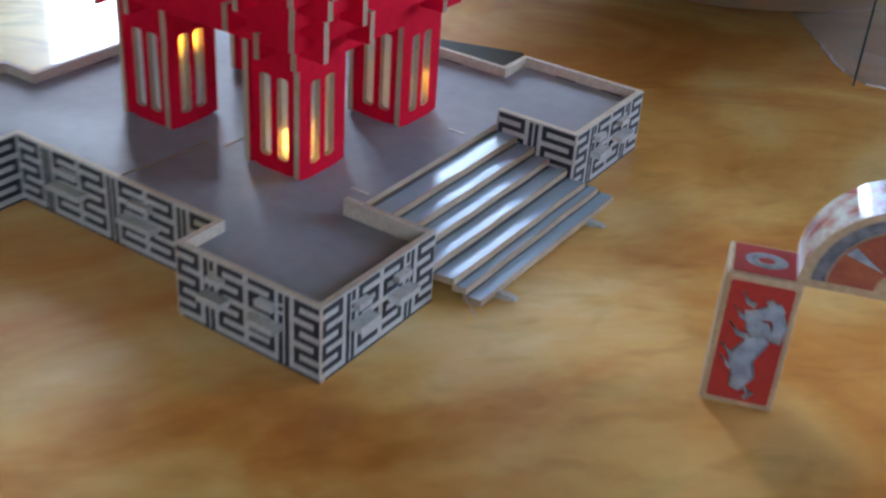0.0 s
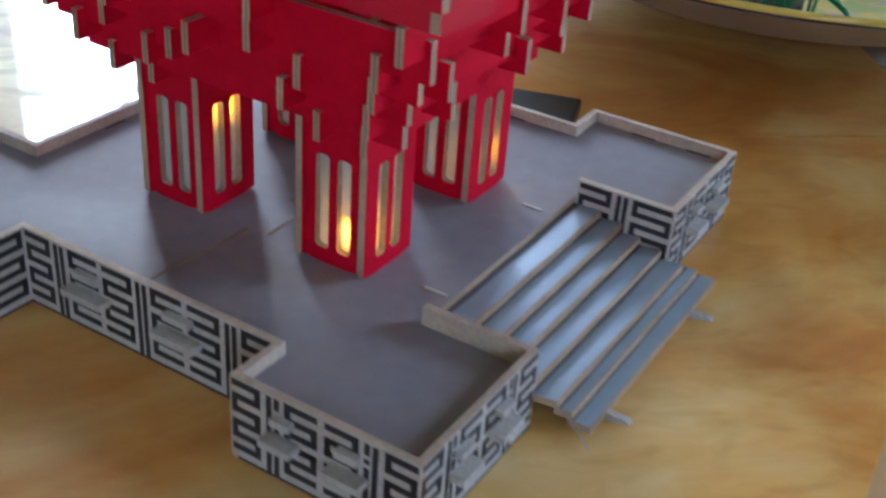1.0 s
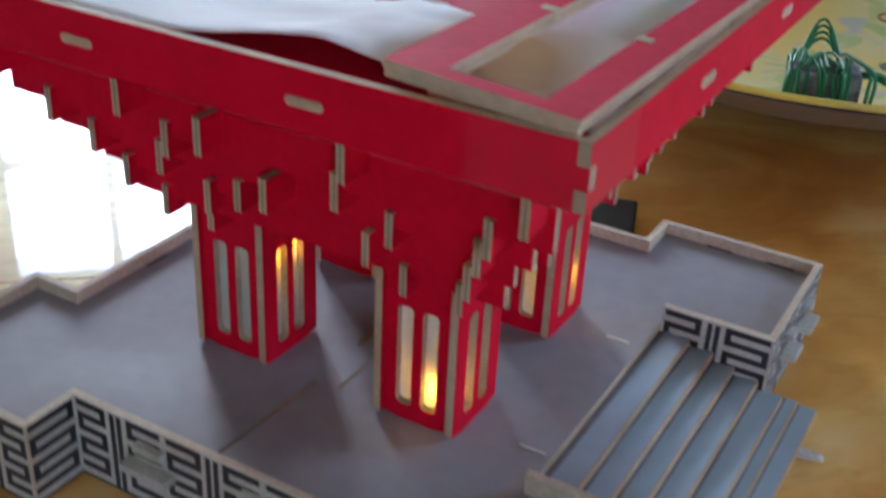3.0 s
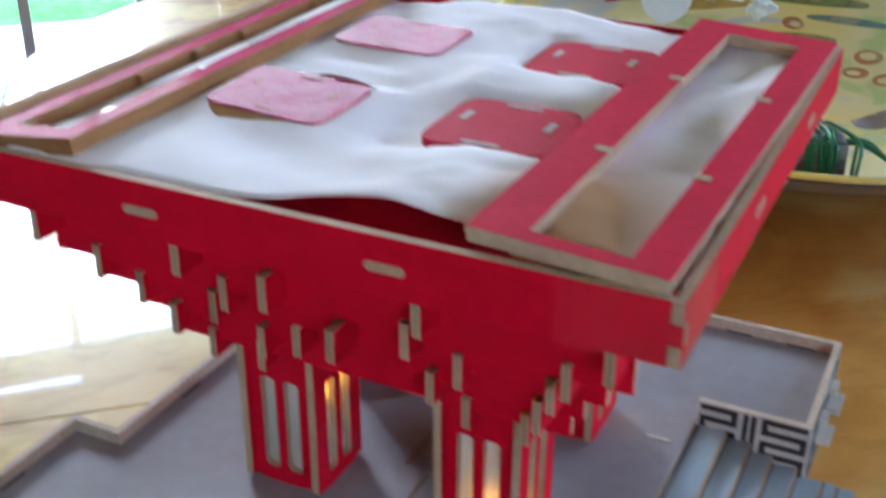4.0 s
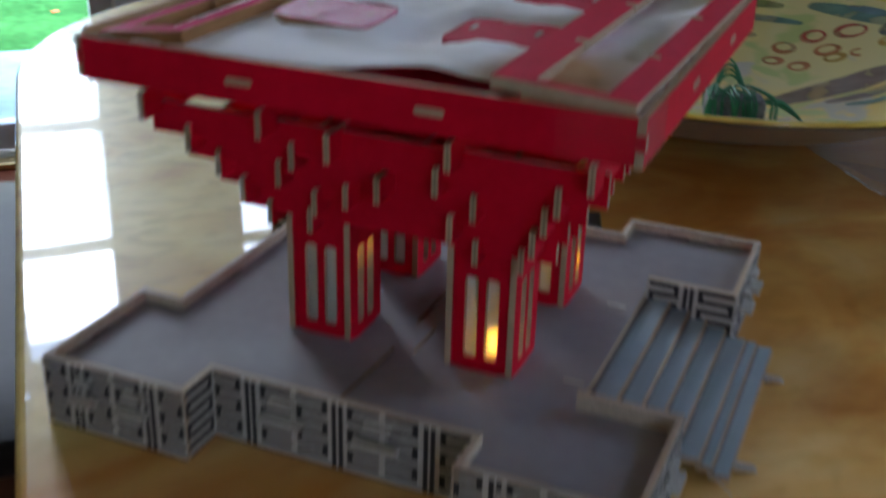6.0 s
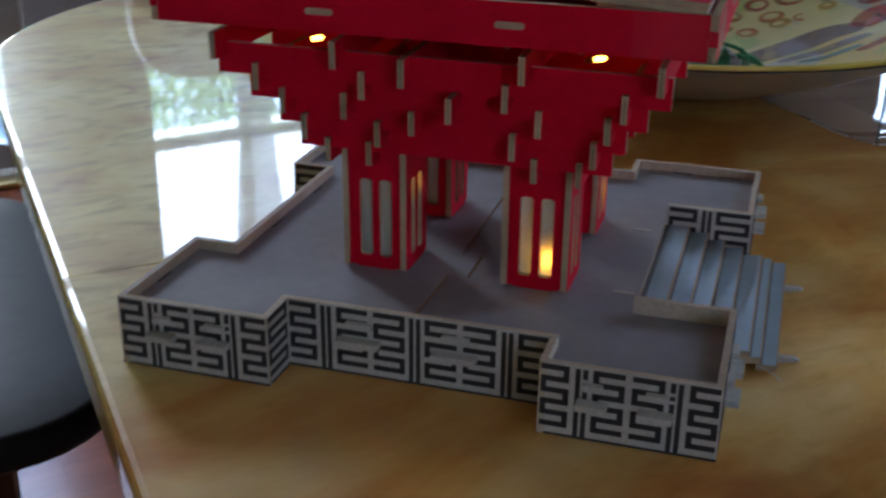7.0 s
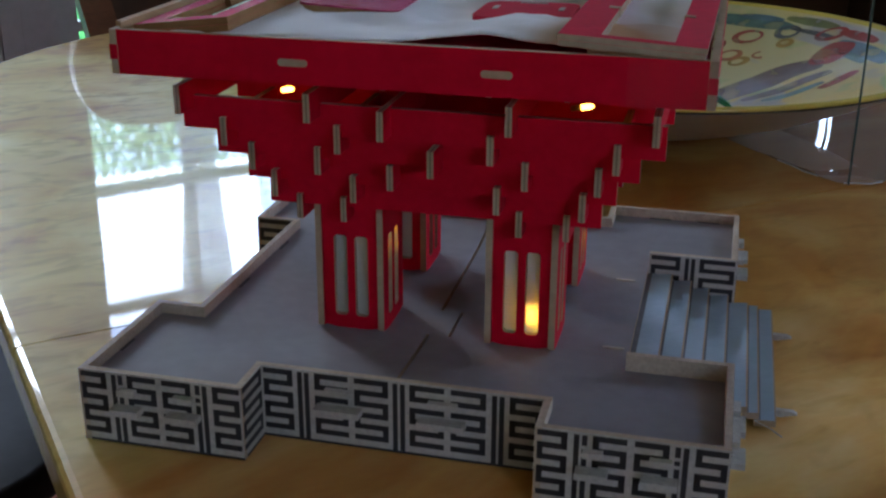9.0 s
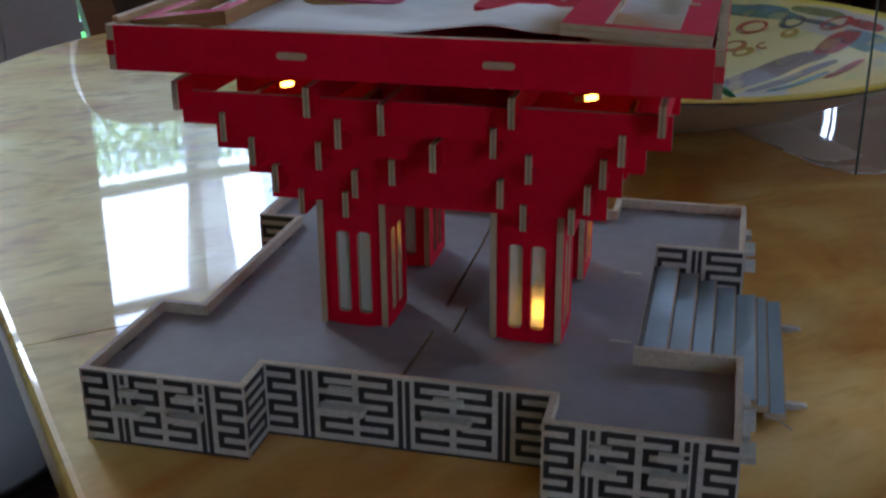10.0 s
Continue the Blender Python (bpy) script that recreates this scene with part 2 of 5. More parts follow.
def wood_table(name, pale, deep):
    """Lacquered honey-coloured veneer: soft orange-brown clouds, small curls of figure in places, a mirror-like coat."""
    m = bpy.data.materials.new(name)
    m.use_nodes = True
    n, l = m.node_tree.nodes, m.node_tree.links
    b = n["Principled BSDF"]
    tc = n.new("ShaderNodeTexCoord")

    def noise_at(scale, stretch, detail=5.0, distort=0.0, shift=(0, 0, 0)):
        mp, t = n.new("ShaderNodeMapping"), n.new("ShaderNodeTexNoise")
        mp.inputs["Scale"].default_value, mp.inputs["Location"].default_value = stretch, shift
        t.inputs["Scale"].default_value, t.inputs["Detail"].default_value, t.inputs["Distortion"].default_value = scale, detail, distort
        l.new(tc.outputs["Object"], mp.inputs["Vector"])
        l.new(mp.outputs[0], t.inputs["Vector"])
        return t.outputs[0]

    def ramp(value, *stops):
        r = n.new("ShaderNodeValToRGB")
        e = r.color_ramp.elements
        e[0].position, e[0].color = stops[0][0], (*stops[0][1], 1)
        e[1].position, e[1].color = stops[-1][0], (*stops[-1][1], 1)
        for at, colour in stops[1:-1]:
            e.new(at).color = (*colour, 1)
        l.new(value, r.inputs[0])
        return r.outputs[0]

    def mixed(kind, share, a, c):
        mx = n.new("ShaderNodeMix")
        mx.data_type, mx.blend_type = "RGBA", kind
        if isinstance(share, float):
            mx.inputs[0].default_value = share
        else:
            l.new(share, mx.inputs[0])
        l.new(a, mx.inputs[6])
        l.new(c, mx.inputs[7])
        return mx.outputs[2]

    # paler side: reflected wall light, blended into the colour of one even veneer
    along, drift = n.new("ShaderNodeVectorMath"), n.new("ShaderNodeMath")
    along.operation, drift.operation = "DOT_PRODUCT", "MULTIPLY_ADD"
    along.inputs[1].default_value = (0.748, -0.664, 0)
    l.new(tc.outputs["Object"], along.inputs[0])
    l.new(noise_at(4, (1, 1, 1), 2, 0.5, (9, 4, 0)), drift.inputs[0])
    drift.inputs[1].default_value = 0.16
    l.new(along.outputs["Value"], drift.inputs[2])
    shifted = n.new("ShaderNodeMath")
    shifted.operation = "ADD"
    shifted.inputs[1].default_value = 0.15
    l.new(drift.outputs[0], shifted.inputs[0])
    end = ramp(shifted.outputs[0], (0.02, (0, 0, 0)), (0.17, (1, 1, 1)))
    soft = noise_at(5.5, (0.8, 1.2, 1), 4, 1.6)
    cloud = mixed("MIX", end, ramp(soft, *zip((0.28, 0.42, 0.56, 0.74), pale)), ramp(soft, *zip((0.28, 0.42, 0.56, 0.74), deep)))
    blotch = ramp(noise_at(11, (0.9, 1.2, 1), 3, 0.8, (3, 1, 0)), (0.34, (0.84, 0.70, 0.54)), (0.56, (1, 1, 1)))
    curl = ramp(noise_at(38, (0.7, 1.5, 1), 2, 1.1, (7, 2, 0)), (0.32, (0.62, 0.56, 0.36)), (0.52, (1, 1, 1)))
    where = ramp(noise_at(2.6, (1, 1, 1), 2, 0.5, (1, 5, 0)), (0.36, (0.03, 0.03, 0.03)), (0.62, (0.35, 0.35, 0.35)))
    figured = mixed("MIX", end, ramp(noise_at(2.6, (1, 1, 1), 2, 0.5, (1, 5, 0)), (0.30, (0.3, 0.3, 0.3)), (0.60, (0.85, 0.85, 0.85))), where)
    colour = mixed("MULTIPLY", figured, mixed("MULTIPLY", 0.6, cloud, blotch), curl)
    colour = mixed("OVERLAY", 0.12, colour, noise_at(95, (1, 3, 1), 6, 0.6))
    l.new(colour, b.inputs["Base Color"])
    b.inputs["Roughness"].default_value = 0.4
    b.inputs["Specular IOR Level"].default_value = 0.13
    b.inputs["Coat Weight"].default_value, b.inputs["Coat Roughness"].default_value = 0.85, 0.03
    wave = noise_at(5, (1, 1, 1), 1.0)
    bp = n.new("ShaderNodeBump")
    bp.inputs["Strength"].default_value, bp.inputs["Distance"].default_value = 0.06, 0.004
    l.new(wave, bp.inputs["Height"])
    l.new(bp.outputs[0], b.inputs["Coat Normal"])
    return m


def clear(name, tint=(1, 1, 1), rough=0.0, share=0.9, haze=0.0, rise=4.0, least=0.035, haze_colour=(0.7, 0.7, 0.7)):
    """Thin clear sheet: mostly straight through, with a real gloss on top and, for tape and film, a little diffuse haze
    that stands in for reflected light.
    """
    m = bpy.data.materials.new(name)
    m.use_nodes = True
    n, l = m.node_tree.nodes, m.node_tree.links
    n.remove(n["Principled BSDF"])
    tr, gl, mx, lw, pw, ma = (n.new("ShaderNode" + k) for k in ("BsdfTransparent", "BsdfGlossy", "MixShader", "LayerWeight", "Math", "Math"))
    tr.inputs[0].default_value, gl.inputs["Roughness"].default_value = (*[c * share for c in tint], 1), rough
    pw.operation, ma.operation = "POWER", "MULTIPLY_ADD"
    pw.inputs[1].default_value, ma.inputs[1].default_value, ma.inputs[2].default_value = rise, 0.7, least
    l.new(lw.outputs["Facing"], pw.inputs[0])
    l.new(pw.outputs[0], ma.inputs[0])
    l.new(ma.outputs[0], mx.inputs[0])
    under = tr.outputs[0]
    if haze:
        dull, both = n.new("ShaderNodeBsdfDiffuse"), n.new("ShaderNodeMixShader")
        dull.inputs[0].default_value, both.inputs[0].default_value = (*haze_colour, 1), haze
        l.new(tr.outputs[0], both.inputs[1])
        l.new(dull.outputs[0], both.inputs[2])
        under = both.outputs[0]
    l.new(under, mx.inputs[1])
    l.new(gl.outputs[0], mx.inputs[2])
    l.new(mx.outputs[0], n["Material Output"].inputs[0])
    return m


def glowing(name, colour, strength):
    m = bpy.data.materials.new(name)
    m.use_nodes = True
    b = m.node_tree.nodes["Principled BSDF"]
    b.inputs["Base Color"].default_value = (*colour, 1)
    b.inputs["Emission Color"].default_value, b.inputs["Emission Strength"].default_value = (*colour, 1), strength
    return m


def see_through(name, colour, share, open_weave=0.0):
    """Thin paper or voile that lets light through."""
    m = bpy.data.materials.new(name)
    m.use_nodes = True
    n, l = m.node_tree.nodes, m.node_tree.links
    n.remove(n["Principled BSDF"])
    d, t, mx = (n.new("ShaderNode" + k) for k in ("BsdfDiffuse", "BsdfTranslucent", "MixShader"))
    tx = n.new("ShaderNodeTexNoise")
    tx.inputs["Scale"].default_value = 90
    rp = n.new("ShaderNodeValToRGB")
    rp.color_ramp.elements[0].color, rp.color_ramp.elements[1].color = (*[c * 0.86 for c in colour], 1), (*colour, 1)
    l.new(tx.outputs[0], rp.inputs[0])
    l.new(rp.outputs[0], d.inputs[0])
    l.new(rp.outputs[0], t.inputs[0])
    mx.inputs[0].default_value = share
    l.new(d.outputs[0], mx.inputs[1])
    l.new(t.outputs[0], mx.inputs[2])
    weave, gap = n.new("ShaderNodeMixShader"), n.new("ShaderNodeBsdfTransparent")
    weave.inputs[0].default_value = open_weave
    l.new(mx.outputs[0], weave.inputs[1])
    l.new(gap.outputs[0], weave.inputs[2])
    l.new(weave.outputs[0], n["Material Output"].inputs[0])
    return m


def painted_bowl():
    """Hand-painted glaze: cream and yellow ground with soft green and grey washes."""
    m = bpy.data.materials.new("painted_glaze")
    m.use_nodes = True
    n, l = m.node_tree.nodes, m.node_tree.links
    b = n["Principled BSDF"]
    tc = n.new("ShaderNodeTexCoord")

    def mixed(a, colour, factor):
        mx = n.new("ShaderNodeMix")
        mx.data_type = "RGBA"
        l.new(factor, mx.inputs[0])
        if a is None:
            mx.inputs[6].default_value = (0.56, 0.47, 0.205, 1)
        else:
            l.new(a, mx.inputs[6])
        mx.inputs[7].default_value = (*colour, 1)
        return mx.outputs[2]

    def band(value, lo, hi, soft=0.03):
        r = n.new("ShaderNodeValToRGB")
        e = r.color_ramp.elements
        e[0].position, e[0].color, e[1].position, e[1].color = lo - soft, (0, 0, 0, 1), lo, (1, 1, 1, 1)
        for p, c in ((hi, 1), (hi + soft, 0)):
            e.new(p).color = (c, c, c, 1)
        l.new(value, r.inputs[0])
        return r.outputs[0]

    def noise_at(scale, seed):
        mp, t = n.new("ShaderNodeMapping"), n.new("ShaderNodeTexNoise")
        mp.inputs["Location"].default_value = (seed, seed * 2, 0)
        t.inputs["Scale"].default_value, t.inputs["Detail"].default_value = scale, 2
        l.new(tc.outputs["Object"], mp.inputs["Vector"])
        l.new(mp.outputs[0], t.inputs["Vector"])
        return t.outputs[0]

    sep, ang, rad, at = n.new("ShaderNodeSeparateXYZ"), n.new("ShaderNodeMath"), n.new("ShaderNodeVectorMath"), n.new("ShaderNodeCombineXYZ")
    ang.operation, rad.operation = "ARCTAN2", "LENGTH"
    l.new(tc.outputs["Object"], sep.inputs[0])
    l.new(sep.outputs[1], ang.inputs[0])
    l.new(sep.outputs[0], ang.inputs[1])
    l.new(tc.outputs["Object"], rad.inputs[0])
    l.new(ang.outputs[0], at.inputs[0])
    l.new(rad.outputs["Value"], at.inputs[1])

    def sweep(scale, stretch, seed):
        """Brush strokes that run round the bowl."""
        mp, t = n.new("ShaderNodeMapping"), n.new("ShaderNodeTexNoise")
        mp.inputs["Location"].default_value, mp.inputs["Scale"].default_value = (seed, seed * 1.7, 0), (stretch, 10.0, 1)
        t.inputs["Scale"].default_value, t.inputs["Detail"].default_value, t.inputs["Distortion"].default_value = scale, 2, 0.6
        l.new(at.outputs[0], mp.inputs["Vector"])
        l.new(mp.outputs[0], t.inputs["Vector"])
        return t.outputs[0]

    c = mixed(None, (0.62, 0.43, 0.10), band(noise_at(5, 3), 0.52, 0.95, 0.10))
    c = mixed(c, (0.36, 0.40, 0.13), band(sweep(2.2, 1.0, 3), 0.62, 0.72, 0.06))
    c = mixed(c, (0.40, 0.36, 0.30), band(sweep(2.0, 0.8, 23), 0.64, 0.70, 0.06))
    l.new(c, b.inputs["Base Color"])
    b.inputs["Roughness"].default_value, b.inputs["Coat Weight"].default_value = 0.4, 0.05
    return m


# pale tones carry the reflected wall light, deep ones the wood's own honey
VENEER = wood_table("lacquered_honey_veneer", ((0.54, 0.30, 0.050), (0.72, 0.52, 0.120), (0.80, 0.65, 0.190), (0.85, 0.73, 0.270)),
                    ((0.51, 0.160, 0.025), (0.69, 0.305, 0.062), (0.81, 0.475, 0.145), (0.88, 0.66, 0.310)))
GLAZE = painted_bowl()
GLASS = clear("window_glass")
TAPE = clear("clear_tape_film", (1, 1, 1), 0.25, 0.99, 0.014, 6.0, 0.018)
# this haze is the pale wall the film reflects, laid on as colour
FILM = clear("crinkled_plastic_film", (0.97, 0.96, 0.94), 0.02, 0.97, 0.42, 2.7, 0.022, (0.80, 0.66, 0.53))
LINER = see_through("translucent_paper", (0.80, 0.76, 0.68), 0.4)
VOILE = see_through("sheer_curtain", (0.86, 0.87, 0.90), 0.75, 0.4)
AMBER_BASE = material("amber_plastic", (0.45, 0.20, 0.02), 0.3, (0.35, 0.14, 0.015), 60, 0.5, 0.1)
AMBER = glowing("amber_lamp", (1.0, 0.54, 0.075), 2.4)
SOFT_AMBER = glowing("soft_amber_lamp", (1.0, 0.56, 0.05), 0.95)
DIM_AMBER = glowing("dim_amber_lamp", (1.0, 0.58, 0.05), 0.9)


# ---- builders ----
def holder(name, m=None):
    ob = new(name)
    if m is not None:
        ob.matrix_world = m
    return ob


def part(name, bm, mats, parent=None, label="", smooth=False):
    """Link a bmesh as one mesh object under a thing or a part."""
    me = bpy.data.meshes.new(name)
    bmesh.ops.recalc_face_normals(bm, faces=bm.faces)
    bm.to_mesh(me)
    bm.free()
    for m in mats if isinstance(mats, (list, tuple)) else [mats]:
        me.materials.append(m)
    if smooth:
        for p in me.polygons:
            p.use_smooth = True
    ob = new(name, me)
    ob.parent = parent
    if label:
        tagged(ob, label)
    return ob


def cuboid(bm, x0, x1, y0, y1, z0, z1, index=0, red_axis=None, m=None):
    """A box; with red_axis the two faces across that axis take slot 0 and the edges slot 1."""
    vs = [bm.verts.new((x, y, z)) for x in (x0, x1) for y in (y0, y1) for z in (z0, z1)]
    for k, q in enumerate(((0, 1, 3, 2), (4, 6, 7, 5), (0, 4, 5, 1), (2, 3, 7, 6), (0, 2, 6, 4), (1, 5, 7, 3))):
        f = bm.faces.new([vs[i] for i in q])
        f.material_index = index if red_axis is None else (0 if k // 2 == red_axis else 1)
    if m is not None:
        bmesh.ops.transform(bm, matrix=m, verts=vs)
    return vs


def box(*a, **k):
    bm = bmesh.new()
    cuboid(bm, *a, **k)
    return bm


def soft_box(x0, x1, y0, y1, z0, z1, r, seg=2):
    bm = box(x0, x1, y0, y1, z0, z1)
    bmesh.ops.bevel(bm, geom=list(bm.edges), offset=r, segments=seg, affect="EDGES", profile=0.5)
    return bm


def rounded(x0, x1, y0, y1, r, seg=4):
    """A rectangle with rounded corners, as a loop of points."""
    pts = []
    for cx, cy, a in ((x1 - r, y0 + r, -90), (x1 - r, y1 - r, 0), (x0 + r, y1 - r, 90), (x0 + r, y0 + r, 180)):
        for k in range(seg + 1):
            w = radians(a + 90 * k / seg)
            pts.append((cx + r * math.cos(w), cy + r * math.sin(w)))
    return pts


def plate(outer, holes, thick, m=None, bm=None):
    """A flat board with holes cut through: faces slot 0, cut edges slot 1. Local z from 0 to thick."""
    own = bmesh.new()
    edges = []
    for loop in (outer, *holes):
        vs = [own.verts.new((x, y, 0)) for x, y in loop]
        edges += [own.edges.new((vs[i], vs[(i + 1) % len(vs)])) for i in range(len(vs))]
    bmesh.ops.triangle_fill(own, use_beauty=True, use_dissolve=False, edges=edges)
    low = list(own.faces)
    ext = bmesh.ops.extrude_face_region(own, geom=low, use_keep_orig=True)
    bmesh.ops.translate(own, vec=(0, 0, thick), verts=[g for g in ext["geom"] if isinstance(g, bmesh.types.BMVert)])
    own.normal_update()
    for f in own.faces:
        f.material_index = 0 if abs(f.normal.z) > 0.7 else 1
    if m is not None:
        bmesh.ops.transform(own, matrix=m, verts=own.verts)
    if bm is None:
        return own
    me = bpy.data.meshes.new("scratch")
    own.to_mesh(me)
    own.free()
    bm.from_mesh(me)
    bpy.data.meshes.remove(me)
    return bm


def lathe(profile, steps=64, m=None):
    bm = bmesh.new()
    rings = []
    for r, z in profile:
        rings.append([bm.verts.new((r * math.cos(2 * math.pi * k / steps), r * math.sin(2 * math.pi * k / steps), z)) for k in range(steps)])
    for a, b in zip(rings, rings[1:]):
        for k in range(steps):
            j = (k + 1) % steps
            bm.faces.new((a[k], a[j], b[j], b[k]))
    if m is not None:
        bmesh.ops.transform(bm, matrix=m, verts=bm.verts)
    return bm


def tube(points, radius, steps=6):
    bm = bmesh.new()
    rings = []
    for i, p in enumerate(points):
        p = Vector(p)
        d = (Vector(points[min(i + 1, len(points) - 1)]) - Vector(points[max(i - 1, 0)])).normalized()
        a = d.orthogonal().normalized()
        c = d.cross(a)
        r = radius[i] if isinstance(radius, (list, tuple)) else radius
        rings.append([bm.verts.new(p + r * (math.cos(2 * math.pi * k / steps) * a + math.sin(2 * math.pi * k / steps) * c)) for k in range(steps)])
    for a, b in zip(rings, rings[1:]):
        for k in range(steps):
            j = (k + 1) % steps
            bm.faces.new((a[k], a[j], b[j], b[k]))
    bm.faces.new(rings[0]), bm.faces.new(rings[-1])
    return bm


ROOM = pose(0, 0, 0, 0, 0, 45)
UPRIGHT_X = Matrix(((1, 0, 0, 0), (0, 0, -1, 0), (0, 1, 0, 0), (0, 0, 0, 1)))  # local (x, y, z) to (x, -z, y)
FLOOR_Z, CEILING_Z, WINDOW_V = -0.80, 1.72, 2.616
SLITS = ((-0.46, -0.19),)


# ---- the room ----
def room():
    bm = box(-2.6, 2.8, -2.4, WINDOW_V + 0.2, FLOOR_Z - 0.1, FLOOR_Z - 0.004)
    floor = tagged(part("floor", bm, FLOOR), "red-brown polished wooden floor of the dining room", "floor", kind="structure")
    floor.matrix_world = ROOM
    u = -2.6
    plank = box(0, 0.118, -2.4, WINDOW_V, FLOOR_Z - 0.003, FLOOR_Z)
    first = part("plank", plank, FLOOR, floor)
    first.location = (u, 0, 0)
    while u < 2.55:
        u += 0.12
        o = first.copy()
        o.location = (u, 0, 0)
        scene.collection.objects.link(o)
    tagged(part("ceiling", box(-2.6, 2.8, -2.4, WINDOW_V, CEILING_Z, CEILING_Z + 0.1), CEIL), "plain white ceiling", "ceiling", kind="structure").matrix_world = ROOM
    # the wall with the glazed doors, openings cut through
    doors = ((-0.52, 0.145), (0.40, 1.065))
    for a, b in SLITS:
        pane = part("transom_pane", box(a + 0.002, b - 0.002, WINDOW_V + 0.05, WINDOW_V + 0.054, 1.508, 1.668), GLASS)
        pane.matrix_world = ROOM
        pane.visible_shadow = False
        tagged(part("trim", box(a - 0.02, b + 0.02, WINDOW_V - 0.007, WINDOW_V - 0.001, 1.527, 1.70), WHITE), "white painted board over the narrow transom", "trim", kind="structure").matrix_world = ROOM
        tagged(pane, "narrow glass transom pane above the glazed door", "window", kind="structure")
    bm = plate([(-2.6, FLOOR_Z), (2.8, FLOOR_Z), (2.8, CEILING_Z), (-2.6, CEILING_Z)],
               [[(a, FLOOR_Z + 0.02), (b, FLOOR_Z + 0.02), (b, t), (a, t)] for (a, b), t in zip(doors, (1.48, 1.52))] + [[(a, 1.506), (b, 1.506), (b, 1.67), (a, 1.67)] for a, b in SLITS] + [[(2.19, 1.235), (2.63, 1.235), (2.63, 1.465), (2.19, 1.465)]], 0.14,
               Matrix.Translation((0, WINDOW_V + 0.14, 0)) @ UPRIGHT_X)
    tagged(part("wall_north", bm, [WALL, WALL]), "beige painted wall with two glazed doors", "wall", kind="structure").matrix_world = ROOM
    bm = plate([(-2.4, FLOOR_Z), (WINDOW_V, FLOOR_Z), (WINDOW_V, CEILING_Z), (-2.4, CEILING_Z)],
               [[(-0.6, 0.5), (0.6, 0.5), (0.6, 1.45), (-0.6, 1.45)], [(2.09, 0.56), (2.42, 0.56), (2.42, 1.05), (2.09, 1.05)]], 0.14, Matrix(((0, 0, 1, 2.8), (1, 0, 0, 0), (0, 1, 0, 0), (0, 0, 0, 1))))
    tagged(part("wall_east", bm, [WALL, WALL]), "beige painted wall with an added unseen window", "wall", kind="structure").matrix_world = ROOM
    # dark panel with light slits, added to shape what the tabletop reflects
    bm = plate([(0.75, FLOOR_Z), (2.60, FLOOR_Z), (2.60, CEILING_Z), (2.23, CEILING_Z), (2.23, 1.50), (1.80, 1.31), (0.75, 1.31)],
               [[(a, 0.60), (b, 0.60), (b, 0.96), (a, 0.96)] for a, b in ((2.118, 2.134), (2.142, 2.170))], 0.008, Matrix(((0, 0, 1, 2.787), (1, 0, 0, 0), (0, 1, 0, 0), (0, 0, 0, 1))))
    tagged(part("reflected_dark_panel", bm, [BROWN, BROWN]), "dark brown panel added to darken the table's reflections", "panelling", kind="structure").matrix_world = ROOM
    west = Matrix(((0, 0, -1, -2.6), (1, 0, 0, 0), (0, 1, 0, 0), (0, 0, 0, 1)))
    bm = plate([(-2.4, FLOOR_Z), (WINDOW_V, FLOOR_Z), (WINDOW_V, CEILING_Z), (-2.4, CEILING_Z)],
               [], 0.14, west)
    tagged(part("wall_west", bm, [WALL, WALL]), "beige painted wall", "wall", kind="structure").matrix_world = ROOM
    # the opening is assumed, sized for the fill light it lets in
    bm = plate([(-2.6, FLOOR_Z), (2.8, FLOOR_Z), (2.8, CEILING_Z), (-2.6, CEILING_Z)],
               [[(-0.5, 0.55), (0.0, 0.55), (0.0, 1.06), (-0.5, 1.06)]], 0.14,
               Matrix.Translation((0, -2.4, 0)) @ UPRIGHT_X)
    tagged(part("wall_south", bm, [WALL, WALL]), "beige painted wall with an unseen opening added for fill light", "wall", kind="structure").matrix_world = ROOM
    # window out of view, added so that fill light comes from the side
    win = tagged(holder("fill_window", ROOM), "unseen white-framed window added for side light", "window", kind="structure")
    bm = bmesh.new()
    for a, b, c, d in ((-0.6, -0.55, 0.5, 1.45), (0.55, 0.6, 0.5, 1.45), (-0.55, 0.55, 0.5, 0.55), (-0.55, 0.55, 1.40, 1.45), (-0.02, 0.02, 0.55, 1.40)):
        cuboid(bm, 2.82, 2.88, a, b, c, d)
    part("window_frame", bm, WHITE, win)
    part("pane", box(2.848, 2.852, -0.55, 0.55, 0.55, 1.40), GLASS, win).visible_shadow = False
    win = tagged(holder("window_2", ROOM), "small white-framed window high in the corner", "window", kind="structure")
    bm = bmesh.new()
    for a, b, c, d in ((2.19, 2.21, 1.235, 1.465), (2.61, 2.63, 1.235, 1.465), (2.21, 2.61, 1.235, 1.255), (2.21, 2.61, 1.445, 1.465)):
        cuboid(bm, a, b, WINDOW_V + 0.03, WINDOW_V + 0.08, c, d)
    part("window_frame", bm, WHITE, win)
    part("pane", box(2.212, 2.608, WINDOW_V + 0.05, WINDOW_V + 0.054, 1.257, 1.443), GLASS, win).visible_shadow = False
    for a, b in ((0.2355, 0.2535), (0.2575, 0.3095)):
        tagged(part("trim", box(a, b, WINDOW_V - 0.018, WINDOW_V - 0.001, FLOOR_Z, 1.48), WHITE), "white painted board between the doors", "trim", kind="structure").matrix_world = ROOM
    for i, (a, b) in enumerate(doors):
        glazed_door(i + 1, a, b)


